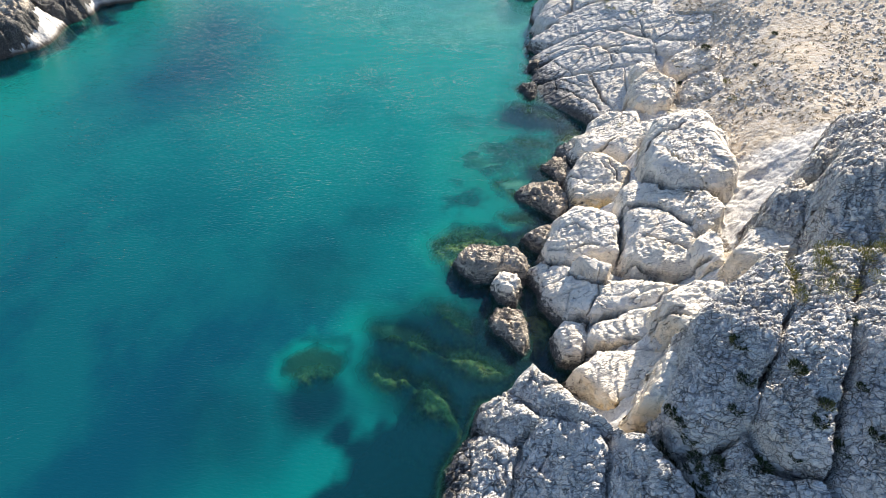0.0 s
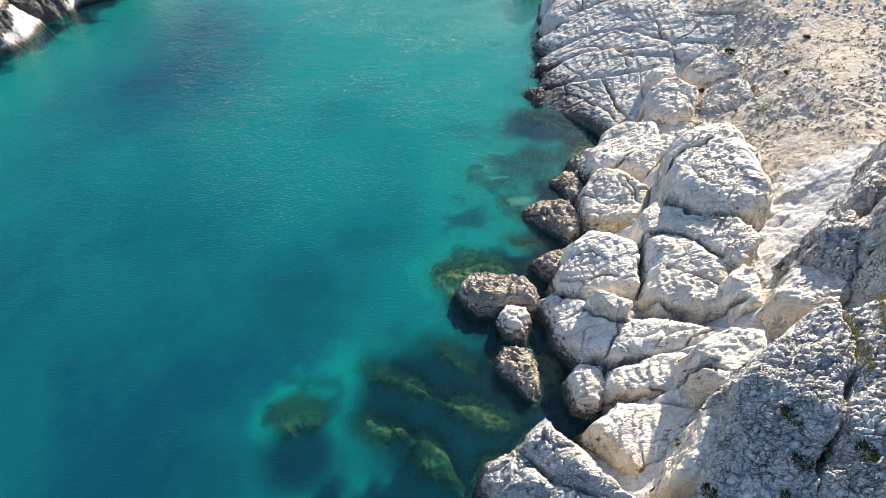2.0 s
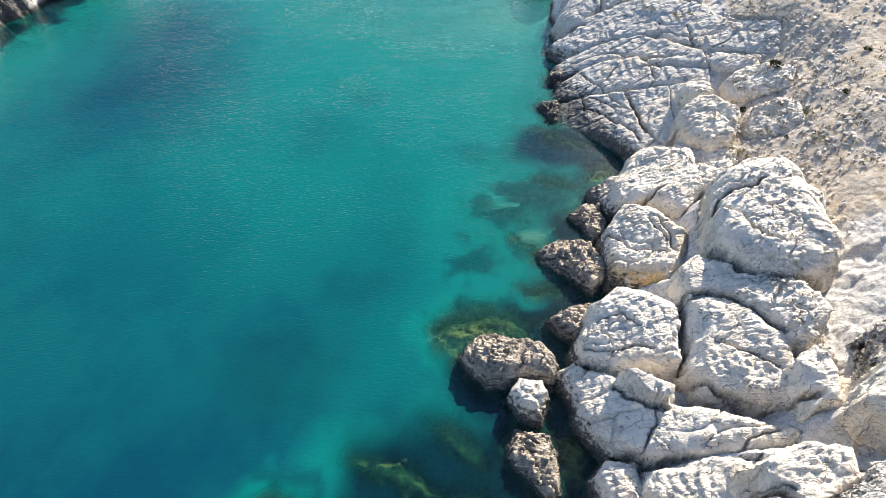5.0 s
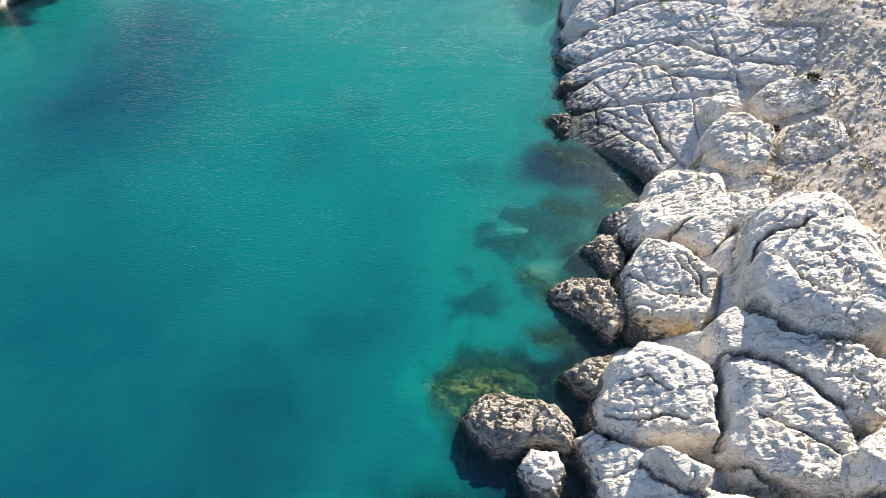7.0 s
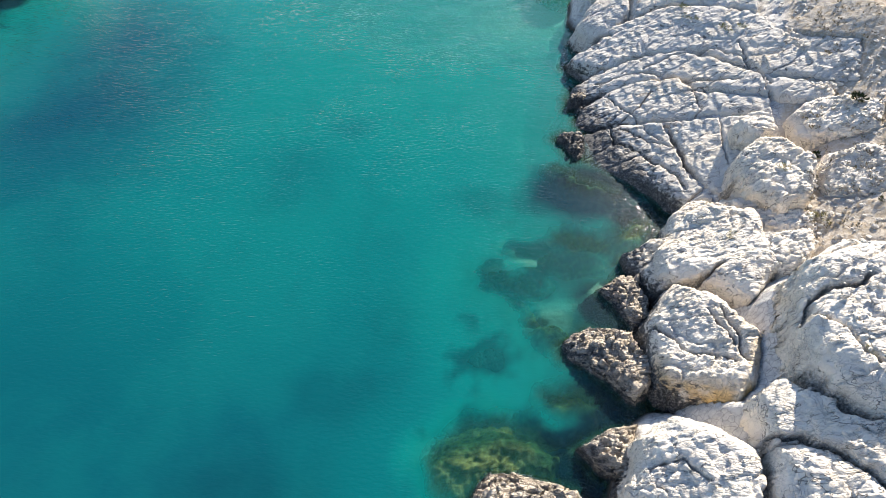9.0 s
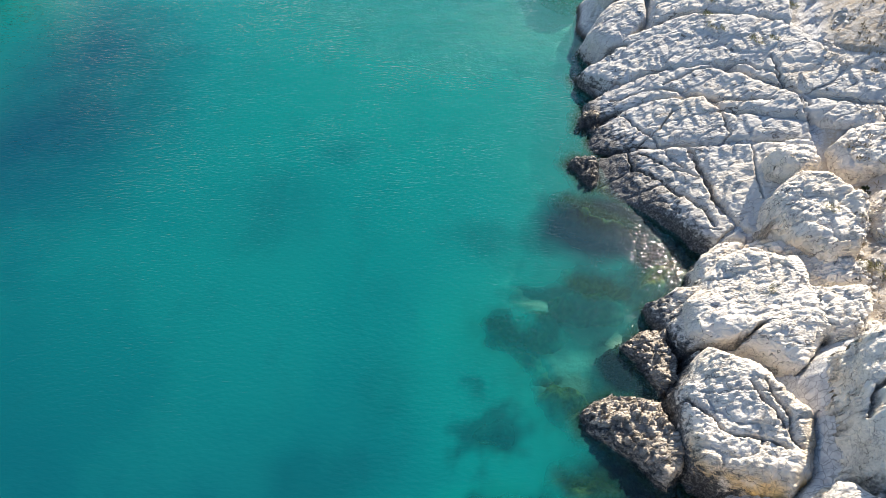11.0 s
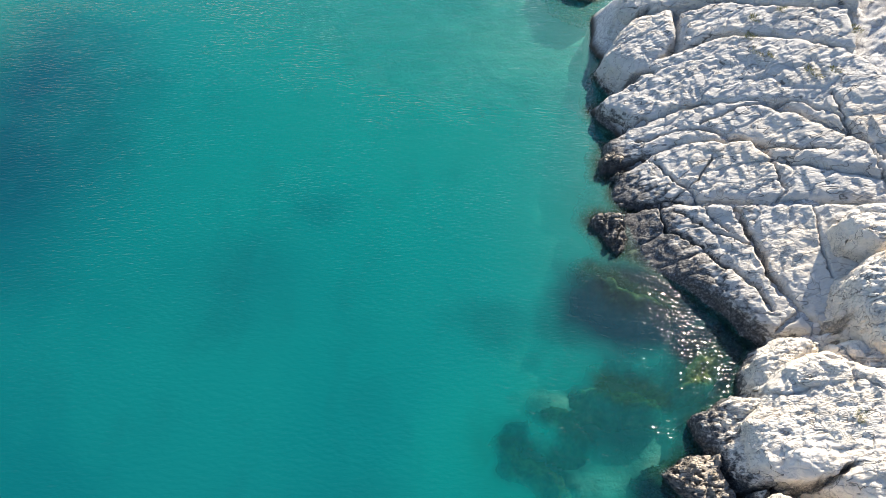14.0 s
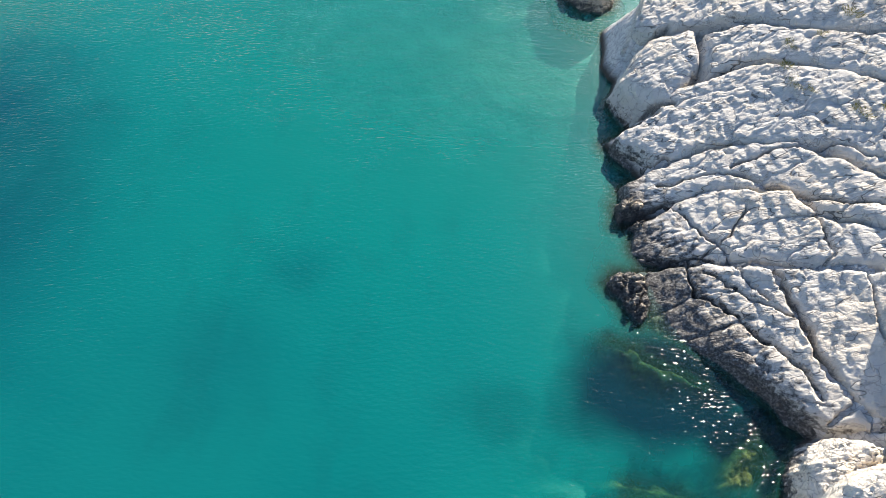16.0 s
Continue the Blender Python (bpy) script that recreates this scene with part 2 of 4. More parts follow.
def cells(u, v, seed):
    """Nearest and second nearest distance to scattered cell centres, and a random number of the nearest cell."""
    i0, j0 = np.floor(u), np.floor(v)
    f1, f2, tag = np.full_like(u, 9.0), np.full_like(u, 9.0), np.zeros_like(u)
    for di in (-1, 0, 1):
        for dj in (-1, 0, 1):
            i, j = i0 + di, j0 + dj
            d = np.hypot(i + 0.1 + 0.8 * rand2(i, j, seed, 1) - u, j + 0.1 + 0.8 * rand2(i, j, seed, 2) - v)
            near = d < f1
            f2 = np.where(near, f1, np.minimum(f2, d))
            tag = np.where(near, rand2(i, j, seed, 3), tag)
            f1 = np.where(near, d, f1)
    return f1, f2, tag


def jointed(x, y, seed, strike, size, aniso, depth, sharp=0.12):
    """Relief of rock that joints have cut into rounded blocks, long in the direction of the strike (degrees from +x)."""
    c, s = math.cos(radians(strike)), math.sin(radians(strike))
    wx, wy = fbm(x, y, size * 2.2, 3, 0.55, seed + 31) * size, fbm(x, y, size * 2.2, 3, 0.55, seed + 57) * size
    u, v = ((x + wx) * c + (y + wy) * s) / (size * aniso), (-(x + wx) * s + (y + wy) * c) / size
    f1, f2, tag = cells(u, v, seed)
    edge = f2 - f1
    return depth * (0.5 * (tag - 0.5) - np.exp(-(edge / sharp) ** 2) - 0.35 * np.exp(-(edge / (3.2 * sharp)) ** 2))


def billow(x, y, seed, strike, size, aniso, octaves=3, gain=0.45):
    """Rounded swellings with sharp creases between them, long in the direction of the strike."""
    c, s = math.cos(radians(strike)), math.sin(radians(strike))
    wx, wy = 0.8 * size * fbm(x, y, size * 3, 2, 0.5, seed + 5), 0.8 * size * fbm(x, y, size * 3, 2, 0.5, seed + 9)
    u, v = ((x + wx) * c + (y + wy) * s) / aniso, -(x + wx) * s + (y + wy) * c
    total, amp = np.zeros_like(x), 1.0
    for k in range(octaves):
        f = 2.1 ** k / size
        total += amp * (np.minimum(np.abs(value_noise(u * f + 5.3 * k, v * f + 1.9 * k, seed + 11 * k)) * 4, 1) - 0.6)
        amp *= gain
    return total


def facets(x, y, seed, size, tilt):
    """Broken faces: each tilts its own way."""
    wx, wy = 0.5 * size * fbm(x, y, size, 3, 0.5, seed + 3), 0.5 * size * fbm(x, y, size, 3, 0.5, seed + 4)
    u, v = (x + wx) / size, (y + wy) / size
    i0, j0 = np.floor(u), np.floor(v)
    best, out = np.full_like(u, 9.0), np.zeros_like(u)
    for di in (-1, 0, 1):
        for dj in (-1, 0, 1):
            i, j = i0 + di, j0 + dj
            du, dv = u - i - 0.1 - 0.8 * rand2(i, j, seed, 1), v - j - 0.1 - 0.8 * rand2(i, j, seed, 2)
            d = np.hypot(du, dv)
            face = (rand2(i, j, seed, 3) - 0.5) * du + (rand2(i, j, seed, 4) - 0.5) * dv + 0.35 * (rand2(i, j, seed, 5) - 0.5)
            out = np.where(d < best, face, out)
            best = np.minimum(best, d)
    return out * tilt * size


JOINTS = []


def joint(line, width=0.09, depth=0.3):
    """An open joint that crosses the rock along a line of the plan."""
    xs, ys = [p[0] for p in line], [p[1] for p in line]
    JOINTS.append((line, width, depth, (min(xs) - 0.6, max(xs) + 0.6, min(ys) - 0.6, max(ys) + 0.6)))


def opened(x, y, box):
    """How deep the joints cut at each place."""
    cut = np.zeros_like(x)
    for line, width, depth, (a0, a1, b0, b1) in JOINTS:
        if a0 > box[1] or a1 < box[0] or b0 > box[3] or b1 < box[2]:
            continue
        px, py = x + 0.22 * fbm(x, y, 0.7, 3, 0.55, 301), y + 0.22 * fbm(x, y, 0.7, 3, 0.55, 305)
        d = np.full_like(x, 9.0)
        for (x0, y0), (x1, y1) in zip(line, line[1:]):
            ex, ey = x1 - x0, y1 - y0
            t = np.clip(((px - x0) * ex + (py - y0) * ey) / (ex * ex + ey * ey), 0, 1)
            d = np.minimum(d, np.hypot(px - x0 - t * ex, py - y0 - t * ey))
        w = width * (0.75 + 0.8 * (fbm(x, y, 1.3, 2, 0.5, 311) + 0.3))
        cut = np.maximum(cut, 1.5 * depth * np.exp(-(d / np.maximum(0.7 * w, 0.045)) ** 2) + 0.08 * depth * np.exp(-(d / (3 * width)) ** 2))
    return cut


def inside(poly, x, y):
    """Distance to the outline of a footprint, positive within it."""
    d, within = np.full_like(x, 1e9), np.zeros(x.shape, bool)
    for (x0, y0), (x1, y1) in zip(poly, poly[1:] + poly[:1]):
        ex, ey = x1 - x0, y1 - y0
        t = np.clip(((x - x0) * ex + (y - y0) * ey) / (ex * ex + ey * ey + 1e-9), 0, 1)
        d = np.minimum(d, np.hypot(x - x0 - t * ex, y - y0 - t * ey))
        if y0 != y1:
            within ^= ((y0 > y) != (y1 > y)) & (x < ex * (y - y0) / ey + x0)
    return np.where(within, d, -d)


# ---------------------------------------------------------------- the lie of the land
SHORE_Y = (-60, -8, 2, 6, 9, 12, 17, 21, 24, 27, 30, 33, 36.5, 40, 43, 46, 52, 57, 64, 75, 95, 140)
SHORE_X = (-6, -1.5, 1, 3.5, 8, 8.5, 6.8, 8, 10.6, 9.6, 10, 11.4, 14, 11, 9, 10, 10.5, 11.5, 14, 21, 40, 60)
LIFT_Y = (-60, 4, 12, 20, 30, 38, 44, 60, 140)
LIFT = (0.6, 0.66, 0.62, 0.58, 0.56, 0.54, 0.60, 0.60, 0.5)
COAST_Y, COAST_X = (-60, 6, 20, 28, 34, 46, 60, 140), (-6, 5.5, 8.4, 9.8, 10.6, 10.2, 12, 60)


def shore(y):
    return np.interp(y, SHORE_Y, SHORE_X)


def depth_at(x, y):
    """Depth of the sea bed without its rocks."""
    off = np.maximum(shore(y) - x, 0)
    d = np.interp(y, (40, 46), (0.7, 1.6)) + 0.20 * off + 1.2 * (1 - np.exp(-off / 3.0)) + 0.5 * fbm(x, y, 9.0, 3, 0.5, 5)
    d = np.minimum(d, np.interp(y, (8, 35, 60), (6.2, 4.0, 2.3)) + 0.35 * fbm(x, y, 16.0, 3, 0.5, 8))
    d = d + 3.8 * np.exp(-((x + 27) / 10) ** 2 - ((y - 50) / 15) ** 2)
    d = d + 2.2 * np.exp(-((x + 30) / 24) ** 2 - ((y - 2) / 22) ** 2)
    d = d + 0.8 * np.exp(-((x + 8.5) / 4) ** 2 - ((y - 17.5) / 5) ** 2)
    d = d + 2.0 * np.exp(-((x - 1.5) / 5) ** 2 - ((y - 12) / 7) ** 2)
    d = d + 1.8 * np.exp(-((x - 9) / 3.2) ** 2 - ((y - 36.8) / 2.6) ** 2)
    d = d + 0.9 * np.exp(-((x + 9.5) / 3.5) ** 2 - ((y - 39) / 3.5) ** 2) + 0.8 * np.exp(-((x + 6.3) / 1.8) ** 2 - ((y - 43.5) / 1.8) ** 2)
    d = d - 1.1 * np.exp(-((x - 4.5) / 4) ** 2 - ((y - 30) / 6) ** 2)
    d = d - 1.5 * np.exp(-((x - 8) / 5) ** 2 - ((y - 60) / 7) ** 2)
    d = d - 0.9 * np.exp(-((x + 1) / 13) ** 2 - ((y - 62) / 20) ** 2)
    d = np.maximum(d, 1.1)
    west = np.maximum(x + 44.5 - 0.35 * (y - 52), 0)
    return np.minimum(d, 0.7 + 0.30 * west + 0.5 * fbm(x, y, 6.0, 3, 0.5, 12))


def land_base(x, y):
    off = x - shore(y) + 0.8 * fbm(x, y, 5.0, 3, 0.5, 3)
    inland = np.clip((off - 2.5) / 5, 0, 1) * (shore(y) - np.interp(y, COAST_Y, COAST_X))
    up = np.interp(y, LIFT_Y, LIFT) * np.maximum(off + inland, 0)
    up = np.where(up > 9, 9 + (up - 9) * 0.45, up) - 0.7
    west = -(x + 46.5 - 0.35 * (y - 52))
    up = np.maximum(up, np.minimum(1.2 * west - 0.8, 7 + 0.2 * west))
    return np.where((off > 0) | (west > 0), np.maximum(up, -0.9), -depth_at(x, y))


def soil_share(x, y):
    """Where dry soil covers the rock: the slope above the boulders and a strip that runs down between them."""
    share = np.clip((x - 16.5 - 1.5 * fbm(x, y, 6.0, 3, 0.5, 45)) / 2.5, 0, 1) * np.clip((y - 21) / 4, 0, 1) * np.clip((x - 0.28 * (y - 28) - 15.5) / 2.0, 0, 1)
    return np.maximum(share, np.exp(-((x - 16.2) / 0.9) ** 2) * np.clip((y - 12) / 2, 0, 1) * np.clip((26 - y) / 3, 0, 1))


def ground_height(x, y):
    z = land_base(x, y)
    for m in MASSES:
        if m.skirt:
            a, b = np.searchsorted(x[:, 0], m.box[:2])
            c, d = np.searchsorted(y[0], m.box[2:])
            talus = m.form(x[a:b, c:d], y[a:b, c:d], 1.2)[0] - m.skirt
            z[a:b, c:d] = np.maximum(z[a:b, c:d], np.where(talus < 0, 4 * talus, talus))
    for m in MASSES:
        a, b = np.searchsorted(x[:, 0], m.box[:2])
        c, d = np.searchsorted(y[0], m.box[2:])
        top, within = m.form(x[a:b, c:d], y[a:b, c:d])
        z[a:b, c:d] = np.where(within > 0, np.minimum(z[a:b, c:d], top - 0.4), z[a:b, c:d])
    z = np.where(z < 0.2, z - 0.9 * np.minimum(0.2 - z, 0.8), z)
    on_land = np.clip((z + 0.5) / 1.0, 0, 1)
    z = z + on_land * ((0.35 * fbm(x, y, 4.0, 5, 0.5, 21) + facets(x, y, 27, 1.5, 0.22) + 0.05 * billow(x, y, 23, 20, 0.8, 1.5)) * (1 - 0.6 * soil_share(x, y)) + jointed(x, y, 37, 30, 0.65, 1.5, 0.08) * (1 - 0.7 * soil_share(x, y)))
    return z + (1 - on_land) * 0.12 * fbm(x, y, 2.5, 3, 0.5, 25)


def grid_mesh(name, xs, ys, height, material, keep=None, shift=None, attrs=None):
    """A sheet over the plan from columns, rows and a height for each crossing."""
    X, Y = np.meshgrid(xs, ys, indexing="ij")
    nx, ny = X.shape
    index = np.arange(nx * ny).reshape(nx, ny)
    quads = np.stack([index[:-1, :-1], index[1:, :-1], index[1:, 1:], index[:-1, 1:]], -1).reshape(-1, 4)
    if keep is not None:
        k = keep[:-1, :-1] | keep[1:, :-1] | keep[1:, 1:] | keep[:-1, 1:]
        quads = quads[k.ravel()]
    co = np.stack([X, Y, height], -1).reshape(-1, 3)
    if shift is not None:
        co[:, :2] += shift.reshape(-1, 2)
    used = np.zeros(nx * ny, bool)
    used[quads.ravel()] = True
    renum = np.cumsum(used) - 1
    co, quads = co[used], renum[quads]
    me = bpy.data.meshes.new(name)
    me.vertices.add(len(co))
    me.vertices.foreach_set("co", co.astype(np.float32).ravel())
    me.loops.add(quads.size)
    me.loops.foreach_set("vertex_index", quads.astype(np.int32).ravel())
    me.polygons.add(len(quads))
    me.polygons.foreach_set("loop_start", np.arange(0, quads.size, 4, dtype=np.int32))
    me.polygons.foreach_set("loop_total", np.full(len(quads), 4, dtype=np.int32))
    me.polygons.foreach_set("use_smooth", np.ones(len(quads), bool))
    for key, values in (attrs or {}).items():
        a = me.attributes.new(key, "FLOAT", "POINT")
        a.data.foreach_set("value", values.reshape(-1)[used].astype(np.float32))
    me.update(calc_edges=True)
    me.materials.append(material)
    return new(name, me)


# ---------------------------------------------------------------- rock masses
MASSES = []


class Mass:
    """A body of rock over a footprint: a sloping top that rounds off and drops away at the edges."""

    def __init__(self, name, label, category, poly, plane, drop, width, material, strike, size, aniso, depth, fine, seed,
                 heave=0.22, cobble=0.0, swell=0.16, tilt=0.25, face=1.6, crack=0.12, band=0.8, warm=0.0, back=None, group="", res=0.055, wobble=0.35, steep=3.0, skirt=0.7, strata=0.0, bed=0.3):
        self.name, self.label, self.category, self.group, self.material = name, label, category, group, material
        self.poly, self.plane, self.drop, self.width, self.back = poly, plane, drop, width, back
        self.strike, self.size, self.aniso, self.depth, self.fine, self.seed = strike, size, aniso, depth, fine, seed
        self.heave, self.cobble, self.swell, self.tilt, self.face, self.crack = heave, cobble, swell, tilt, face, crack
        self.band, self.warm, self.res, self.wobble, self.steep, self.skirt = band, warm, res, wobble, steep, skirt
        self.strata, self.bed = strata, bed
        xs, ys = [p[0] for p in poly], [p[1] for p in poly]
        m = 3.0 if steep < 2 else 1.8
        self.box = (min(xs) - m, max(xs) + m, min(ys) - m, max(ys) + m)
        MASSES.append(self)

    def form(self, x, y, steep=None, quick=False):
        z0, cx, cy, gx, gy = self.plane
        octaves = 1 if quick else 3
        wx, wy = self.wobble * fbm(x, y, 1.7, octaves, 0.5, self.seed * 3), self.wobble * fbm(x, y, 1.7, octaves, 0.5, self.seed * 3 + 1)
        d = inside(self.poly, x + wx, y + wy) - 0.06
        top = z0 + gx * (x - cx) + gy * (y - cy)
        if self.back:
            zb, yb, slope = self.back
            top = np.minimum(top, zb + 0.3 * (x - cx) + slope * (y - yb))
        u = np.clip(d / self.width, 0, 1)
        z = top - self.drop * (1 - np.sqrt(np.maximum(1 - (1 - u) ** 2, 0)))
        return np.where(d < 0, z + (steep or self.steep) * np.maximum(d, -6.0), z), d

    def build(self):
        x0, x1, y0, y1 = self.box
        xs, ys = np.arange(x0, x1, self.res), np.arange(y0, y1, self.res)
        X, Y = np.meshgrid(xs, ys, indexing="ij")
        z, d = self.form(X, Y)
        base = land_base(X, Y)
        others = base - 0.2
        for m in MASSES:
            if m is not self and m.box[0] < x1 and m.box[1] > x0 and m.box[2] < y1 and m.box[3] > y0:
                others = np.maximum(others, m.form(X, Y, quick=True)[0])
        s = self.seed
        core = np.clip(0.6 + d / 0.5, 0.45, 1)
        strike = self.strike + 16 * (float(rand2(np.array([s]), np.array([3]), 1)[0]) - 0.5)
        rel = self.heave * fbm(X, Y, 2.2, 3, 0.5, s + 100) + core * facets(X, Y, s + 41, self.face, self.tilt)
        rel = rel + core * self.swell * billow(X, Y, s + 7, strike, self.size, self.aniso)
        if self.depth:
            rel = rel + core * jointed(X, Y, s + 19, strike + 6, self.size * 0.8, self.aniso * 0.8, self.depth)
        if self.cobble:
            rel = rel + core * jointed(X, Y, s + 23, strike - 8, self.size * 0.4, self.aniso, self.cobble)
        seams = np.clip(0.5 + 2.5 * fbm(X, Y, 2.5, 3, 0.5, s + 51), 0, 1)
        rel = rel + core * seams * jointed(X, Y, s + 29, strike - 5, self.face * 0.75, self.aniso, self.crack, 0.045)
        cut = opened(X, Y, self.box)
        rel = rel + self.fine * fbm(X, Y, 0.30, 3, 0.6, s + 61) - cut
        keep = d > -2.6 if self.name == "reef_rock" else (z > others - 0.4) & (z > base - 0.6)
        z = z + rel
        if self.strata:
            level = (z + 0.10 * X - 0.16 * Y + 0.5 * fbm(X, Y, 2.4, 3, 0.55, s + 91)) / self.bed
            part_up = level - np.floor(level)
            ledge = np.clip((part_up - 0.5) * 3.2 + 0.5, 0, 1)
            z = z + self.strata * (0.4 + 1.2 * np.clip(0.5 + 2 * fbm(X, Y, 1.5, 2, 0.5, s + 95), 0, 1)) * self.bed * (ledge * ledge * (3 - 2 * ledge) - part_up)
        side = np.clip(0.14 - 0.5 * d, 0.10, 0.34)
        shift = np.stack([side * fbm(X + 3 * z, Y - z, 0.6, 3, 0.5, s + 71), side * fbm(X - z, Y + 3 * z, 0.6, 3, 0.5, s + 83)], -1)
        tide = np.clip(0.5 + (self.band - z) / 2.2, 0, 1)
        cy = 0.5 * (self.box[2] + self.box[3])
        ochre = 1.3 * self.warm * np.clip(1.1 - d / (0.9 * self.width), 0, 1) * np.clip(0.3 - (Y - cy) / (0.4 * (self.box[3] - self.box[2])), 0, 1)
        # the deeper the cut, the stronger its joint fill and painted shade
        ob = grid_mesh(self.name, xs, ys, z, self.material, keep, shift, {"tide": tide, "ochre": ochre, "fill_and_shade": np.clip(cut / 0.32 - 0.15, 0, 1)})
        return tagged(ob, self.label, self.category, self.group)


def near_block(poly, plane, drop, width, **more):
    Mass("rock_block", "jointed grey limestone block of a rocky point in the sea", "rock", poly, plane, drop, width, STONE_GREY,
         75, 0.55, 1.5, 0.10, 0.05, skirt=0, cobble=0.05, swell=0.03, tilt=0.28, crack=0.22, group="blocks of the point", **more)


def crag(poly, plane, drop, width, **more):
    Mass("rock_crag", "tall buttress of cobbly grey limestone with a sunlit crest", "rock", poly, plane, drop, width, STONE_GREY,
         70, 0.44, 1.3, 0.13, 0.05, cobble=0.06, swell=0.03, tilt=0.15, face=2.2, wobble=0.5, skirt=2.5, steep=5.0, group="buttresses of the crag", res=0.045, **more)


def cliff(poly, plane, drop, width, **more):
    Mass("rock_cliff", "fluted grey limestone cliff on the stony slope", "rock", poly, plane, drop, width, STONE_GREY,
         78, 0.6, 2.2, 0.26, 0.10, cobble=0.1, swell=0.12, tilt=0.3, wobble=0.6, steep=6.0, skirt=3.0, **more)


def slab(poly, plane, drop, width, steep=5.0, **more):
    Mass("rock_slab", "smooth pale limestone slab sloping towards the sea", "rock", poly, plane, 0.7 * drop, 0.7 * width, STONE_PALE,
         8, 0.62, 2.4, 0.045, 0.025, cobble=0.02, swell=0.02, tilt=0.10, face=1.9, crack=0.16, strata=0.22, bed=0.32, skirt=1.0, steep=steep, group="slabs of the shore", **more)


def boulder(poly, plane, drop, width, cobble=0.04, **more):
    Mass("boulder", "rounded pale limestone boulder with weathered cracks", "boulder", poly, plane, 0.75 * drop, 0.75 * width, STONE_PALE,
         6, 0.60, 2.2, 0.055, 0.025, cobble=0.7 * cobble, swell=0.02, tilt=0.12, face=1.9, crack=0.16, strata=0.20, bed=0.30, skirt=1.1, steep=5.0, group="boulders of the shore", **more)


def sea_rock(poly, plane, drop, width, band=0.4, **more):
    Mass("sea_rock", "dark wave-washed layered rock standing in the water", "rock", poly, plane, drop, width, STONE_DARK,
         -8, 0.34, 3.2, 0.16, 0.05, swell=0.06, tilt=0.30, face=0.9, wobble=0.4, skirt=0, band=band, strata=1.0, bed=0.30, group="rocks at the water's edge", **more)


def outcrop(poly, plane, drop, width, **more):
    Mass("rock_outcrop", "pale bedded limestone outcrop with dark joints", "rock", poly, plane, drop, width, STONE_BED,
         12, 0.8, 2.6, 0.03, 0.05, heave=0.10, swell=0.04, tilt=0.08, face=2.2, crack=0.10, skirt=0.5, strata=0.15, bed=0.4, group="beds of the outcrop", wobble=0.3, **more)


def reef(x, y, rx, ry, turn, top, seed, rise=1.0, steep=1.7):
    """A rock under water, overgrown with algae."""
    if top < -1.0:
        bed = -0.72 - float(depth_at(np.array([x]), np.array([y]))[0])
        top, rise, steep = min(top, bed + 0.6), 0.7, 0.5
    c, s = math.cos(radians(turn)), math.sin(radians(turn))
    ring = [(math.cos(a) * rx, math.sin(a) * ry) for a in np.linspace(0, 2 * math.pi, 10)[:-1]]
    poly = [(x + c * u - s * v, y + s * u + c * v) for u, v in ring]
    Mass("reef_rock", "submerged rock overgrown with olive seaweed", "rock", poly, (top, x, y, 0.0, 0.0), rise, min(rx, ry) * 0.9, WEED,
         turn, 0.5, 1.8, 0.08, 0.12, swell=0.12, tilt=0.35, face=1.1, band=-9, group="rocks under water", wobble=0.8, steep=steep, skirt=0, res=0.08, seed=seed)


def island_rock(poly, plane, drop, width, **more):
    Mass("island_rock", "weathered limestone of the shore across the water", "rock", poly, plane, drop, width, STONE_DARK,
         30, 0.9, 1.7, 0.2, 0.10, swell=0.3, tilt=0.4, face=2.4, band=3.4, res=0.11, steep=4.0, wobble=0.9, **more)


joint([(13.7, 41.6), (14.1, 39.7), (14.4, 37.0), (15.0, 35.4), (15.6, 34.4)], 0.16, 0.5)
joint([(9.1, 43.5), (11.6, 42.6), (13.7, 41.5), (16.8, 40.6), (17.6, 40.0)], 0.08, 0.3)
joint([(11.0, 45.5), (12.4, 42.8), (12.8, 41.2), (13.4, 40.2)], 0.07, 0.25)
joint([(13.6, 44.6), (12.8, 43.4), (11.6, 42.7)], 0.07, 0.25)
joint([(15.9, 43.3), (16.0, 41.7), (15.6, 41.0)], 0.09, 0.25)
joint([(16.8, 40.6), (16.5, 38.8), (16.4, 36.8)], 0.05, 0.2)
joint([(11.5, 42.0), (13.1, 40.1), (14.0, 39.2)], 0.07, 0.25)
joint([(10.9, 42.8), (10.9, 41.0), (11.9, 40.3), (12.9, 38.5), (13.7, 37.0), (14.1, 35.9)], 0.1, 0.35)
joint([(13.5, 46.8), (15.5, 47.0), (17.5, 46.3), (18.8, 44.6), (19.3, 42.3), (19.5, 40.4)], 0.08, 0.3)
joint([(10.5, 46.9), (13.0, 46.7), (14.5, 45.6), (16.5, 43.9), (18.2, 42.9)], 0.1, 0.35)
joint([(19.0, 46.2), (19.0, 43.8), (19.6, 41.6)], 0.06, 0.25)
joint([(15.0, 35.4), (14.4, 35.2), (14.1, 35.0)], 0.12, 0.4)
joint([(7.1, 17.6), (8.2, 17.2), (9.4, 17.2), (10.2, 17.0)], 0.08, 0.3)
joint([(7.8, 18.9), (9.1, 18.9), (9.8, 18.2)], 0.05, 0.2)
joint([(12.0, 26.0), (12.3, 25.0), (12.6, 24.0)], 0.07, 0.3)
joint([(12.4, 26.1), (12.8, 24.3), (12.8, 23.2)], 0.09, 0.3)
joint([(9.9, 26.0), (10.7, 24.4), (11.9, 23.8), (12.5, 23.2)], 0.08, 0.3)
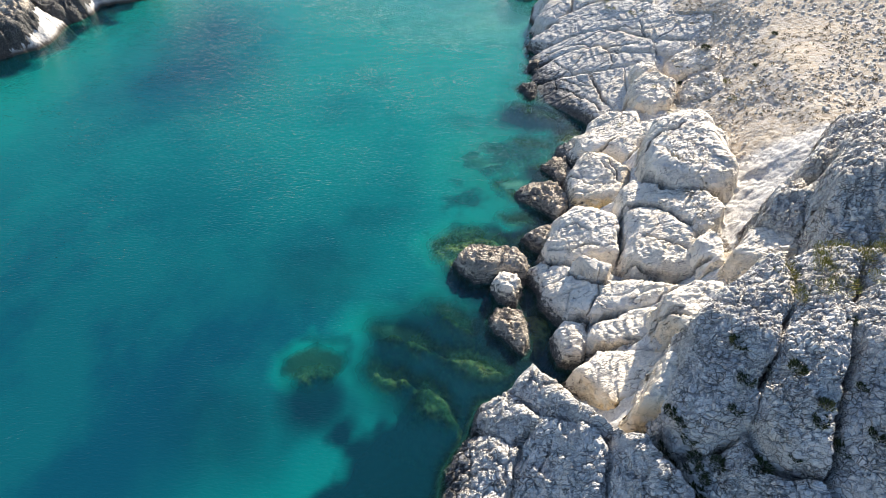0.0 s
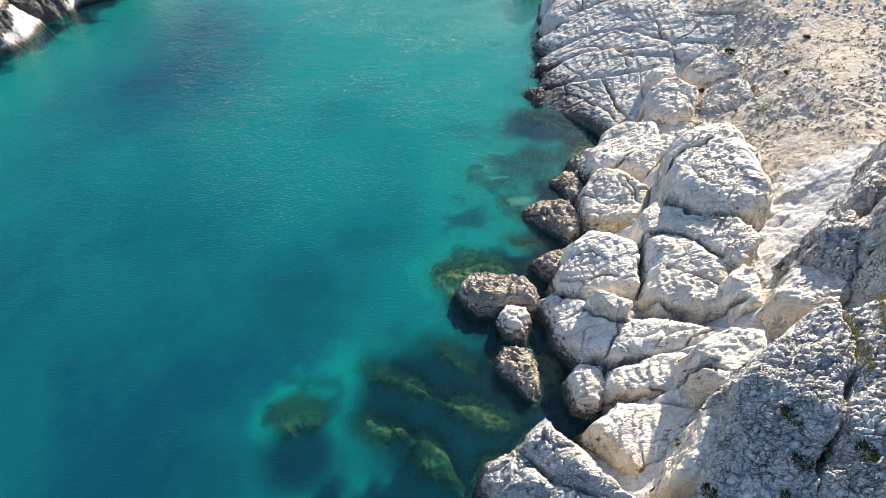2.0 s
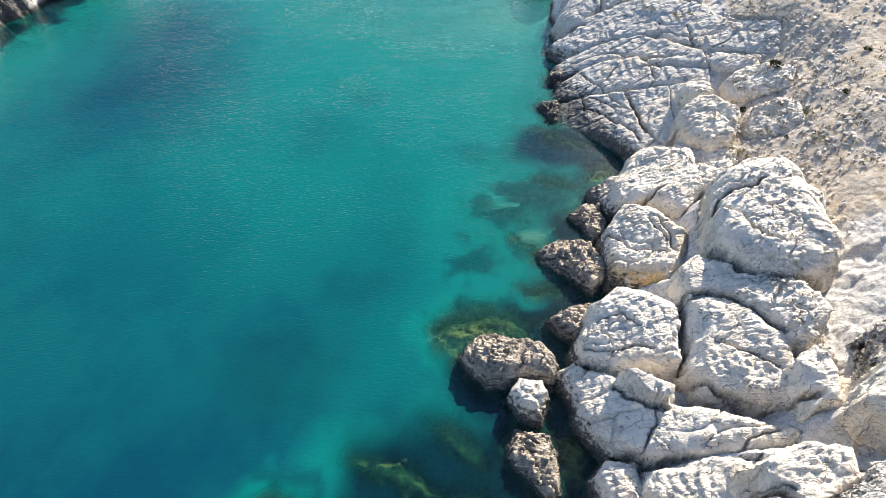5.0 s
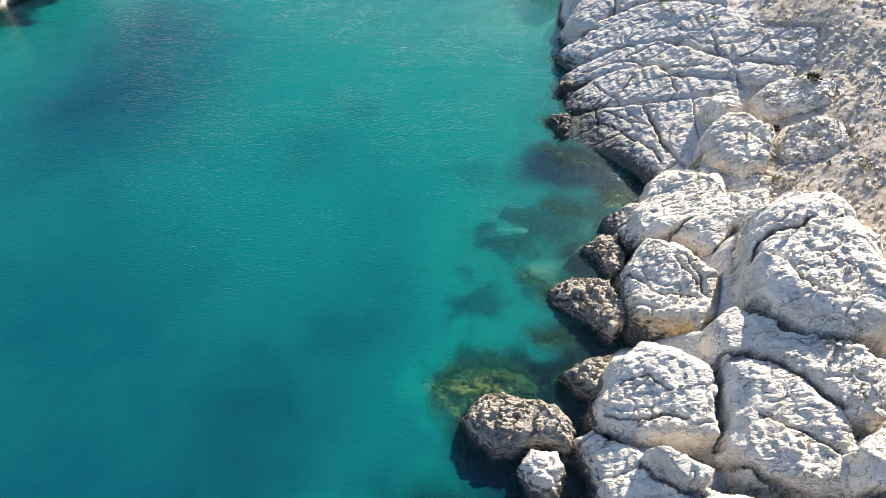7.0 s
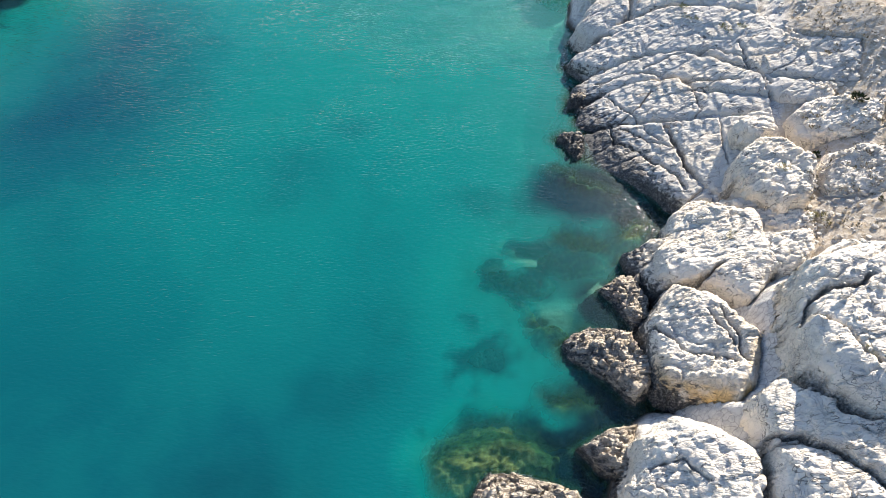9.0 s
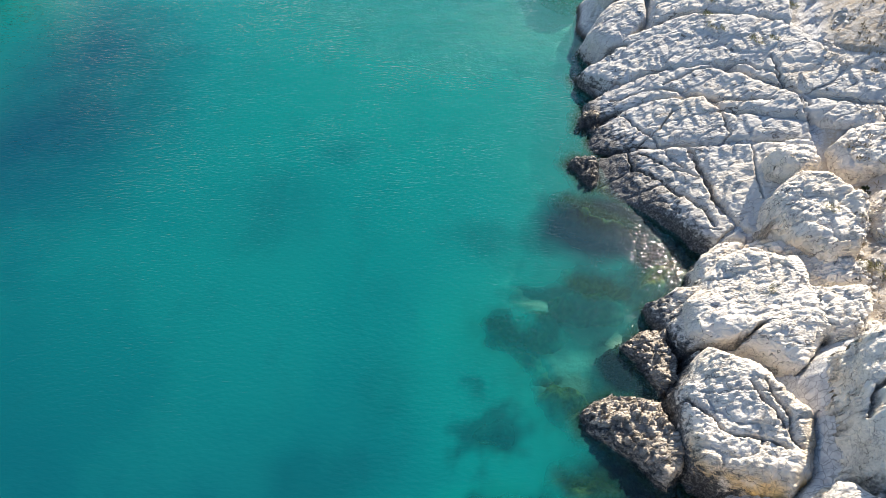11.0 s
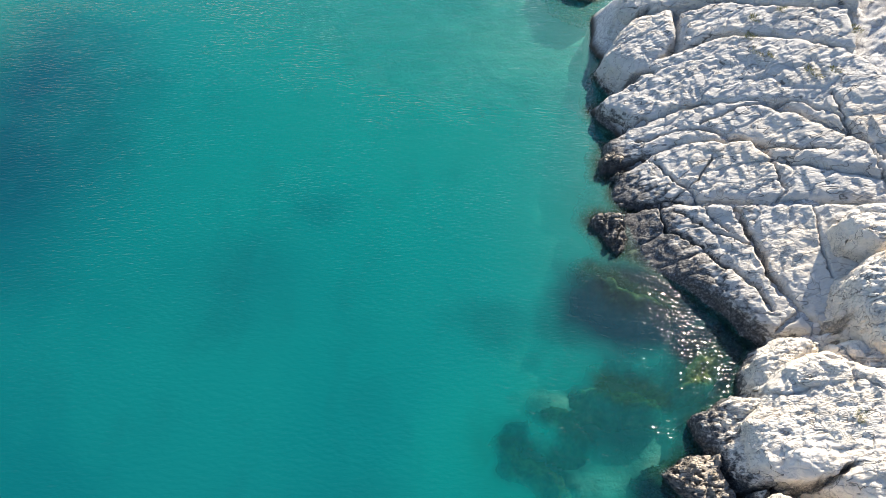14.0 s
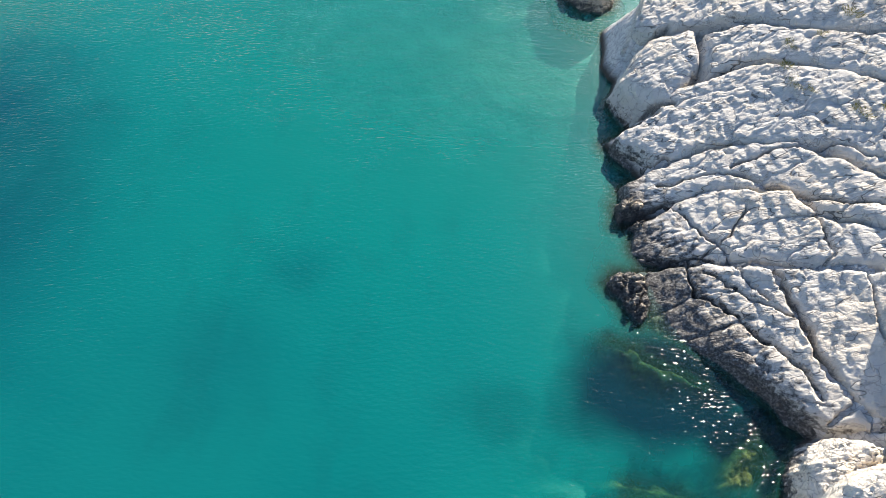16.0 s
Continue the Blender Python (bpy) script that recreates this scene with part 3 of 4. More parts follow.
joint([(14.0, 23.4), (14.6, 24.3), (15.2, 24.6), (15.9, 24.5), (16.7, 24.8)], 0.15, 0.4)
joint([(13.9, 23.9), (14.7, 23.4), (15.2, 21.7), (16.0, 20.8)], 0.07, 0.25)
joint([(8.8, 12.1), (9.6, 13.4), (9.7, 14.5)], 0.06, 0.25)
joint([(10.4, 9.7), (11.6, 9.1), (12.3, 8.8)], 0.09, 0.3)
joint([(12.3, 11.3), (12.7, 11.9), (13.7, 12.0)], 0.08, 0.25)
joint([(12.6, 16.7), (14.0, 15.5), (14.7, 14.4)], 0.06, 0.25)

# notches of the outcrop's foot
for notch in ([(8.6, 45.5), (10.6, 45.9)], [(8.6, 47.9), (11.0, 48.25)], [(8.6, 50.8), (11.2, 51.3)], [(9.4, 52.3), (12.0, 51.6)], [(10.6, 56.9), (12.6, 56.5)], [(8.8, 43.0), (10.6, 42.9)]):
    joint(notch, 0.26, 0.6)
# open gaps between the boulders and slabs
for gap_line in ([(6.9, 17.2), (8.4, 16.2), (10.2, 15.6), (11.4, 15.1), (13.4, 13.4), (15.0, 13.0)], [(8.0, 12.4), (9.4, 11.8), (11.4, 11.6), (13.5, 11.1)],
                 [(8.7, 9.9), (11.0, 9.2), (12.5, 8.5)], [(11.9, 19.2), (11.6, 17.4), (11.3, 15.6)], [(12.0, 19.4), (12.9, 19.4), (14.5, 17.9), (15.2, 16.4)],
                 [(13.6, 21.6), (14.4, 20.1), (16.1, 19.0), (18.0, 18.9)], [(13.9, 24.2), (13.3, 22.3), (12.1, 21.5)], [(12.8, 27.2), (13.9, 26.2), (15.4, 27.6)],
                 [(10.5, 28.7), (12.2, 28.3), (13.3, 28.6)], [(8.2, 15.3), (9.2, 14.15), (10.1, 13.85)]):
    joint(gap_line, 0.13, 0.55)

near_block([(5.0, 8.1), (5.5, 7.3), (6.7, 5.1), (8.0, 3.2), (7.3, 3.2), (5.7, 4.4), (5.1, 5.3), (3.6, 7.0)],
     (4.1, 5.4, 4.2, 0.8, -0.12), 0.7, 0.7, seed=1)
near_block([(2.3, 7.1), (3.7, 7.0), (5.1, 5.2), (5.7, 4.4), (4.6, 4.4), (3.8, 3.6), (2.7, 4.7), (1.5, 5.3)],
     (4.1, 5.4, 4.2, 0.8, -0.12), 0.8, 0.8, seed=2)
near_block([(1.5, 5.2), (2.8, 4.8), (4.0, 3.4), (3.7, 2.6), (3.0, 1.5), (2.7, -0.3), (-0.4, 1.0), (0.1, 3.5)],
     (4.1, 5.4, 4.2, 0.8, -0.12), 0.9, 0.9, seed=3)
near_block([(4.7, 4.4), (5.7, 4.3), (7.3, 3.2), (7.7, 2.4), (7.1, -1.7), (2.7, -0.4), (3.8, 2.6), (4.2, 3.3)],
     (4.1, 5.4, 4.2, 0.8, 0.24), 0.7, 0.8, seed=4)
near_block([(8.0, 3.0), (9.1, 2.3), (9.9, 0.9), (10.4, -0.3), (10.9, -2.8), (7.2, -1.7), (7.7, 1.8)],
     (4.1, 5.4, 4.2, 0.8, 0.24), 0.7, 0.8, seed=5)
crag([(12.3, 7.1), (13.3, 8.0), (15.3, 9.2), (16.2, 9.1), (15.7, 7), (14.7, 5), (13.7, 3.2), (12.7, 1.8), (11.2, 1.0), (10.1, 1.6), (9.9, 3), (10.5, 4.6), (11.4, 6.4)],
     (9.3, 12.6, 4, 0.70, 0.38), 0.7, 0.8, back=(10.0, 5.6, -0.02), seed=6)
crag([(16.2, 8.9), (17.8, 9.1), (18.6, 8.2), (17.6, 6), (16.4, 3.8), (15.4, 1.2), (14.8, -.5), (13, .4), (12.7, 1.8), (13.7, 3.2), (14.7, 5), (15.7, 7)],
     (9.4, 12.6, 4, 0.66, 0.40), 0.7, 0.8, back=(10.1, 5.6, -0.04), seed=7)
crag([(18.7, 8.6), (22, 8.2), (26, 6), (26, -4), (16.5, -4), (14.9, -.8), (15.6, 1.2), (16.6, 3.8), (17.8, 6)],
     (9.3, 12.6, 4, 0.60, 0.44), 0.9, 0.9, back=(10.2, 5.6, -0.10), seed=8)
crag([(10.4, 1.0), (11.3, 1.1), (12.7, 1.6), (12.9, .3), (14.7, -.6), (16.3, -4), (11.3, -4), (10.6, -.8)],
     (9.1, 12.6, 4, 0.66, 0.40), 0.6, 0.7, seed=9)
slab([(7.3, 8.3), (8.9, 9.3), (10.8, 8.8), (12.1, 8.0), (11.5, 6.6), (10.2, 5.6), (8.9, 5.4), (7.9, 6.7)],
     (2.6, 8.6, 11, 0.5, -0.1), 0.7, 0.7, warm=0.8, seed=10)
slab([(8.8, 11.5), (10.6, 11.7), (12.7, 11.0), (13.3, 10.0), (12.5, 8.5), (11.0, 9.3), (8.9, 9.8), (8.6, 10.5)],
     (2.9, 9.6, 11.8, 0.55, 0.05), 0.7, 0.6, warm=0.3, seed=11)
boulder([(6.9, 11.8), (7.6, 12.4), (8.8, 11.9), (8.8, 10.7), (8.2, 9.8), (7.3, 10.0)],
     (2, 8, 11.6, 0.3, 0.1), 0.9, 0.7, band=0.8, seed=12)
slab([(5.8, 17.1), (6.8, 17.4), (8.4, 16.0), (10.7, 14.2), (13.2, 12.9), (14.6, 11.9), (13.7, 11.2), (11.4, 11.6), (9.4, 11.8), (7.7, 12.8), (6.4, 14.6)],
     (2.9, 9.5, 14.6, 0.5, 0), 0.8, 0.9, band=0.9, seed=13)
slab([(8.3, 15.7), (9.0, 15.7), (10.5, 14.6), (10.1, 14.0), (9.3, 14.3)],
     (3.98, 9.6, 15.1, 0.3, 0.1), 0.35, 0.15, wobble=0.12, steep=6.0, seed=14)
boulder([(7.0, 18.4), (8.0, 20.2), (9.3, 20.9), (10.7, 20.2), (11.9, 19.1), (11.7, 17.4), (11.4, 15.8), (10.1, 15.9), (8.4, 16.5), (7.2, 17.2)],
     (3.7, 9.6, 20, 0.35, 0.12), 1.2, 1.2, band=1.1, seed=15)
boulder([(12.0, 19.3), (12.9, 19.4), (14.6, 17.9), (15.4, 16.4), (15.4, 14.6), (15.1, 13.3), (13.6, 13.4), (11.7, 14.4), (11.2, 15.4)],
     (5, 13, 17.6, 0.45, 0.1), 1, 1.1, seed=16)
slab([(12.0, 21.2), (13.0, 21.6), (15.1, 20.1), (16.9, 18.6), (17.5, 16.9), (16.2, 15.6), (15.2, 16.3), (14.5, 17.9), (12.9, 19.4), (12.0, 19.3)],
     (5.3, 13.4, 20.8, 0.4, 0), 0.6, 0.7, seed=17)
boulder([(13.9, 23.6), (15.0, 26.4), (16.7, 27.4), (18.4, 26.7), (19.4, 23.6), (19.2, 20.5), (18.0, 18.9), (16.1, 19.0), (14.3, 20.1), (13.6, 21.6)],
     (7.3, 16.3, 23.6, 0.25, 0.05), 1.8, 1.9, seed=18)
boulder([(9.7, 26.5), (11.2, 28.2), (12.8, 27.0), (14.0, 24.5), (13.2, 22.4), (12.1, 21.5), (10.6, 22.4), (9.4, 23.4)],
     (3.2, 12, 24.4, 0.5, 0.05), 1.2, 1.1, warm=0.8, cobble=0.07, band=1.5, seed=19)
sea_rock([(5.4, 26.2), (7.1, 26.8), (8.9, 26.2), (9.7, 24.2), (8.7, 22.8), (7.2, 24.1), (5.9, 25.3)],
     (0.9, 7.5, 25.3, 0.3, 0.05), 0.8, 0.7, seed=20)
sea_rock([(7.9, 29.6), (9.1, 30.2), (10.3, 29.9), (10.4, 27.6), (9.3, 27.0)],
     (0.8, 9.5, 29.6, 0.2, 0), 0.6, 0.5, seed=21)
boulder([(10.9, 30.7), (12.7, 32.8), (14.5, 33.2), (16.0, 32.0), (15.5, 27.7), (14.0, 26.2), (12.3, 28.2), (10.5, 29.1)],
     (3, 13, 31.5, 0.45, -0.05), 0.9, 0.9, band=1.1, seed=22)
outcrop([(7.3, 42.8), (9.2, 42.9), (10.7, 42.8), (13.8, 41.6), (19.1, 39.4), (18.5, 37.3), (17.0, 35.7), (15.7, 34.3), (14.2, 35.0), (12.7, 36.6), (11.3, 38.0), (8.6, 39.8)],
     (0.25, 9.5, 43, 0.48, 0.13), 0.24, 0.35, band=1.0, seed=23)
outcrop([(8.9, 44.3), (9.5, 45.5), (11.2, 45.8), (13.2, 45.8), (15.4, 44.7), (16.1, 43.1), (19.5, 40.7), (19.1, 39.5), (13.8, 41.7), (10.8, 42.9), (9.1, 43.1)],
     (0.25, 9.5, 43, 0.48, 0.13), 0.24, 0.35, band=0.9, seed=24)
outcrop([(9.0, 47.8), (10.7, 48.2), (13.6, 48.1), (16.2, 47.0), (18.5, 44.0), (19.9, 42.3), (22.3, 40.2), (21.7, 38.5), (19.5, 40.7), (16.1, 43.2), (15.4, 44.7), (13.2, 45.9), (11.2, 45.9), (9.1, 45.5)],
     (0.25, 9.5, 43, 0.48, 0.13), 0.24, 0.35, band=0.9, seed=25)
outcrop([(9.0, 50.8), (10.5, 51.4), (14.2, 50.9), (17.0, 50.4), (20.1, 47.0), (24.3, 42.7), (23.3, 39.7), (20.0, 42.4), (18.6, 44.1), (16.2, 47.1), (13.7, 48.2), (10.7, 48.3)],
     (0.25, 9.5, 43, 0.48, 0.13), 0.24, 0.35, band=0.9, seed=26)
outcrop([(9.9, 50.4), (12.4, 52.2), (15.6, 52.3), (17.9, 50.8), (20.3, 48.3), (21.2, 46.5), (20.6, 44.7), (18.2, 48.0), (16.1, 49.6), (14.0, 50.5), (12.1, 50.8)],
     (0.25, 9.5, 43, 0.48, 0.13), 0.24, 0.35, band=0.2, seed=27)
outcrop([(9.9, 54.3), (11.2, 56.2), (12.3, 56.7), (14.0, 55.8), (13.7, 53.4), (12.0, 51.4), (10.8, 52.2)],
     (3.6, 13, 54.6, 0.6, 0.1), 0.8, 0.8, band=0.2, seed=28)
outcrop([(14.2, 55.2), (16.2, 54.9), (18.5, 52.9), (21.1, 50.9), (20.6, 48.1), (18.0, 50.9), (15.7, 52.5), (13.7, 52.6)],
     (0.25, 9.5, 43, 0.48, 0.13), 0.24, 0.35, band=0.2, seed=29)
outcrop([(11.3, 57.4), (12.3, 60.1), (15.3, 59.9), (19.0, 57.2), (22.4, 53.8), (21.5, 51.0), (18.6, 53.0), (16.3, 55.1), (14.2, 55.8), (12.3, 56.6)],
     (0.25, 9.5, 43, 0.48, 0.13), 0.24, 0.35, band=0.2, seed=30)
boulder([(16.6, 38.6), (17.6, 39.3), (18.8, 38.7), (18.6, 37.3), (17.4, 36.9), (16.6, 37.7)],
     (4.5, 16.9, 38.6, 0.3, 0), 0.5, 0.6, warm=0.15, seed=31)
boulder([(16.0, 35.9), (17.2, 36.9), (18.5, 36.2), (19.4, 34.4), (18.3, 31.7), (16.9, 31.6), (16.0, 32.7), (15.6, 34.5)],
     (4.9, 17, 36, 0.35, 0.05), 1.2, 1, warm=0.3, cobble=0.10, seed=32)
boulder([(12.4, 33.7), (13.4, 34.5), (14.9, 33.9), (14.3, 32.4), (13.3, 31.8), (12.2, 32.3)],
     (2.3, 13.6, 34.2, 0.4, 0), 0.8, 0.7, warm=0.4, cobble=0.12, band=0.5, seed=33)
boulder([(14.8, 33.6), (15.9, 33.6), (17.3, 32.4), (18.6, 31.6), (18.1, 30.2), (16.1, 30.9), (14.2, 31.4)],
     (3.3, 16, 33.4, 0.4, 0), 0.8, 0.7, cobble=0.12, seed=34)
boulder([(9.7, 31.7), (11.2, 32.4), (12.9, 31.6), (13.9, 30.4), (13.2, 28.9), (12.1, 28.4), (11.0, 28.2), (10.4, 29.4), (9.7, 30.6)],
     (2.2, 12.2, 31.4, 0.5, 0), 0.9, 0.8, cobble=0.13, band=1.1, seed=35)
boulder([(13.8, 30.9), (15.5, 30.5), (17.5, 29.6), (16.6, 27.3), (14.8, 27.3), (13.3, 28.1), (13.2, 29.0)],
     (4.2, 15.6, 31, 0.5, 0), 0.8, 0.8, cobble=0.13, seed=36)
boulder([(19.5, 38.7), (20.8, 39.8), (22.4, 39.1), (23.6, 37.5), (23.0, 35.7), (21.7, 35.8), (19.7, 36.8)],
     (6.1, 22, 38.5, 0.5, 0.05), 0.9, 1, cobble=0.08, seed=37)
boulder([(19.1, 33.9), (20.2, 35.3), (21.7, 35.0), (22.8, 33.6), (22.4, 31.8), (21.3, 31.4), (19.5, 32.3)],
     (5.7, 21, 36.5, 0.5, 0.05), 0.9, 1, cobble=0.08, seed=38)
sea_rock([(0.7, 18.3), (2.0, 19.4), (3.5, 19.4), (5.2, 18.7), (5.9, 17.7), (5.5, 16.6), (4.4, 16.9), (3.3, 16.7), (2.2, 16.4), (1.2, 17.2)],
     (1.5, 2.8, 18.6, 0.15, 0.1), 1, 0.9, band=0.55, seed=39)
boulder([(3.2, 15.7), (3.9, 16.5), (5.1, 16.4), (5.4, 15.4), (4.9, 14.5), (3.7, 14.7)],
     (1.3, 3.9, 16.3, 0.2, 0.1), 0.9, 0.6, warm=0.4, seed=40)
sea_rock([(2.9, 13.3), (3.4, 14.2), (5.3, 14.1), (5.6, 13.2), (5.5, 11.3), (5.0, 10.5), (4.0, 11.5), (3.2, 12.2)],
     (0.8, 4.1, 13, 0.2, 0), 0.7, 0.6, seed=41)
sea_rock([(7.1, 42.3), (7.9, 42.8), (8.9, 42.3), (9.0, 41.0), (8.4, 39.9), (7.9, 40.4), (7.6, 41.5)],
     (0.7, 8.2, 42.4, 0.1, 0.1), 0.5, 0.4, band=0.8, seed=42)
sea_rock([(8.6, 45.3), (8.9, 46.6), (10.1, 47.0), (10.4, 45.9), (9.8, 44.9)],
     (0.8, 9.4, 46.6, 0.1, 0.1), 0.5, 0.4, band=0.8, seed=43)
sea_rock([(5.7, 20.6), (6.6, 21.3), (8.3, 21.7), (7.9, 19.5), (7.2, 19.0), (6.2, 19.7)],
     (1.2, 7.3, 20.8, 0.3, 0), 0.9, 0.6, band=0.6, seed=44)
boulder([(15.4, 11.7), (16.8, 13.2), (18.4, 12.7), (18.6, 11.0), (17.3, 10.4), (16.0, 10.6)],
     (8.3, 15.6, 11.4, 0.3, -0.1), 0.7, 0.6, warm=0.4, seed=45)
boulder([(14.6, 14.5), (15.9, 15.2), (16.2, 13.6), (15.7, 12.2), (14.7, 12.4)],
     (6.2, 14.6, 13, 0.3, 0), 0.8, 0.5, seed=46)
boulder([(11.6, 8.7), (12.0, 10.2), (13.4, 10.7), (14.7, 10.2), (14.5, 8.9), (13.3, 7.9), (12.3, 7.4)],
     (6.9, 12.3, 9.0, 0.35, 0.0), 0.7, 0.7, warm=0.4, seed=54)
boulder([(9.2, 4.0), (10.1, 5.0), (11.0, 6.2), (11.3, 5.5), (10.9, 3.5), (10.2, 3.4)],
     (6.5, 9.6, 4.4, 0.5, 0.1), 1.2, 0.5, warm=0.6, seed=47)
boulder([(10.3, 5.6), (10.8, 6.5), (11.4, 7.0), (11.5, 6.2), (11.1, 5.3), (10.7, 5.1)],
     (6.9, 10.6, 5.6, 0.4, 0.1), 1.4, 0.4, seed=48)
slab([(18.5, 10.9), (19.4, 11.2), (21.8, 9.9), (22.3, 9.0), (21.3, 8.8), (19.4, 9.5), (18.5, 10.3)],
     (7.6, 17, 12.6, 0.3, 0), 0.5, 0.5, seed=49)
cliff([(19.3, 13.6), (21.2, 16.1), (23.2, 17.0), (25.3, 17.1), (29.1, 16.1), (23.4, 7.2), (20.1, 8.1), (17.6, 8.7), (17.7, 10.2)],
     (12.7, 18.4, 11.8, 0.45, 0.60), 1.0, 0.7, back=(12.9, 12.6, -0.3), seed=50)
cliff([(19.9, 16.6), (21.6, 18.5), (23.5, 18.8), (22.5, 16.4), (20.3, 14.9), (19.2, 14.4)],
     (10.2, 19.6, 15.4, 0.4, 0.4), 0.9, 0.6, back=(10.6, 16.0, -0.2), seed=51)
cliff([(21.5, 17.7), (23.8, 20.4), (29.4, 21.3), (25.8, 15.1), (21.9, 15.8)],
     (10.4, 21.8, 16.6, 0.35, 0.4), 1.0, 0.7, back=(10.9, 17.6, -0.2), seed=52)
cliff([(16.9, 13.1), (18.7, 15.5), (20.2, 15.3), (18.5, 10.8), (17.3, 11.6)],
     (9.4, 17.4, 12.4, 0.45, 0.5), 0.9, 0.7, back=(10.0, 13.6, -0.2), seed=53)

# rocks under water
reef(-7.4, 10.0, 1.7, 1.5, 20, -0.78, 101, steep=4.0)
reef(-2.0, 12.0, 2.8, 0.8, -20, -0.78, 102)
reef(0.9, 13.6, 1.9, 0.8, -28, -0.72, 103)
reef(2.4, 10.2, 2.4, 1.0, -18, -0.30, 104)
reef(-2.8, 9.4, 2.0, 1.1, -30, -0.96, 105)
reef(-0.2, 7.4, 2.3, 1.0, -48, -0.78, 106)
reef(2.2, 25.2, 1.2, 1.6, 0, -1.17, 107)
reef(2.2, 20.4, 2.7, 1.5, 10, -0.36, 108)
reef(3.6, 30.0, 2.2, 1.0, -25, -1.17, 109)
reef(5.2, 31.7, 1.6, 1.0, 0, -1.17, 110)
reef(7.7, 33.0, 1.8, 0.8, -15, -0.90, 111)
reef(5.5, 27.2, 1.6, 0.8, 0, -0.90, 112)
reef(8.9, 38.0, 2.3, 0.55, -34, -0.30, 116)
reef(10.9, 34.0, 1.6, 0.8, 40, -0.25, 117)
reef(6.2, 23.0, 1.6, 0.7, -10, -0.42, 119)
reef(5.9, 13.2, 1.4, 1.2, 70, -0.21, 120)
reef(4.8, 16.0, 1.0, 1.4, 10, -0.36, 121)

# the shore across the water, and a rock off the next headland
island_rock([(-54, 43), (-46.8, 47.6), (-44.2, 50), (-43.9, 52.6), (-45.2, 54.6), (-51, 58), (-62, 56), (-62, 46)], (3.4, -46, 50, -0.12, 0.4), 1.4, 1.2, seed=131)
island_rock([(-45.4, 54.8), (-43.3, 56.4), (-41.6, 59), (-43.2, 62.0), (-50, 66), (-60, 64), (-52, 57.5)], (2.8, -45, 58, -0.15, 0.4), 1.2, 1.1, seed=132)
island_rock([(-43, 62.6), (-37.5, 64.5), (-36, 68), (-46, 76), (-56, 70), (-50, 66)], (4.4, -42, 66, -0.1, 0.0), 1.2, 1.2, seed=133)
sea_rock([(8.8, 65.4), (9.9, 63.8), (11, 63.5), (12.1, 64.5), (12.6, 66), (13, 69), (9, 70)], (1.3, 10.5, 66, 0.1, 0.1), 0.8, 0.8, seed=134)

for m in MASSES:
    m.build()

# ---------------------------------------------------------------- ground and sea
def spaced(*runs):
    return np.unique(np.concatenate([np.arange(a, b, s) for a, b, s in runs]).round(4))


gx = spaced((-1200, -120, 60), (-120, -62, 4), (-62, -20, 0.5), (-20, 0, 0.3), (0, 8, 0.2), (8, 27, 0.1), (27, 34, 0.15), (34, 60, 0.4), (60, 120, 4), (120, 1201, 60))
gy = spaced((-1200, -60, 60), (-60, -36, 4), (-36, -8, 0.5), (-8, -2, 0.2), (-2, 66, 0.11), (66, 90, 0.8), (90, 160, 5), (160, 1201, 60))
GX, GY = np.meshgrid(gx, gy, indexing="ij")
# dark plants on the sea bed and painted shadows beside rocks: place, radii and density of each patch
PATCHES = ((-27, 52, 12, 11, 0.26), (-24, 46, 7, 5, 0.15), (-9.5, 39, 4.5, 4.5, 0.16), (-6.3, 43.5, 2.0, 1.8, 0.2), (2.3, 36.3, 2.2, 1.7, 0.3), (-2.8, 27.2, 2.0, 2.6, 0.25),
           (-5.4, 23.3, 3.0, 2.0, 0.25), (4.6, 31.8, 1.7, 1.2, 0.22), (3.3, 29.8, 1.8, 1.2, 0.28), (-8.6, 17.5, 4.0, 4.0, 0.35), (-7.2, 7.6, 2.2, 2.4, 0.8),
           (-12, 5.7, 4.0, 3.5, 0.35), (9.0, 37.0, 4.0, 2.8, 1.0), (11.5, 35.0, 2.6, 1.6, 1.0), (7, 31.8, 2.2, 2.5, 0.55), (7.9, 28.4, 1.3, 1.9, 0.9), (7.5, 23.2, 1.9, 1.1, 0.9), (0.0, 10, 5.2, 6.5, 1.0), (3, 16.5, 3.2, 3.5, 0.9))


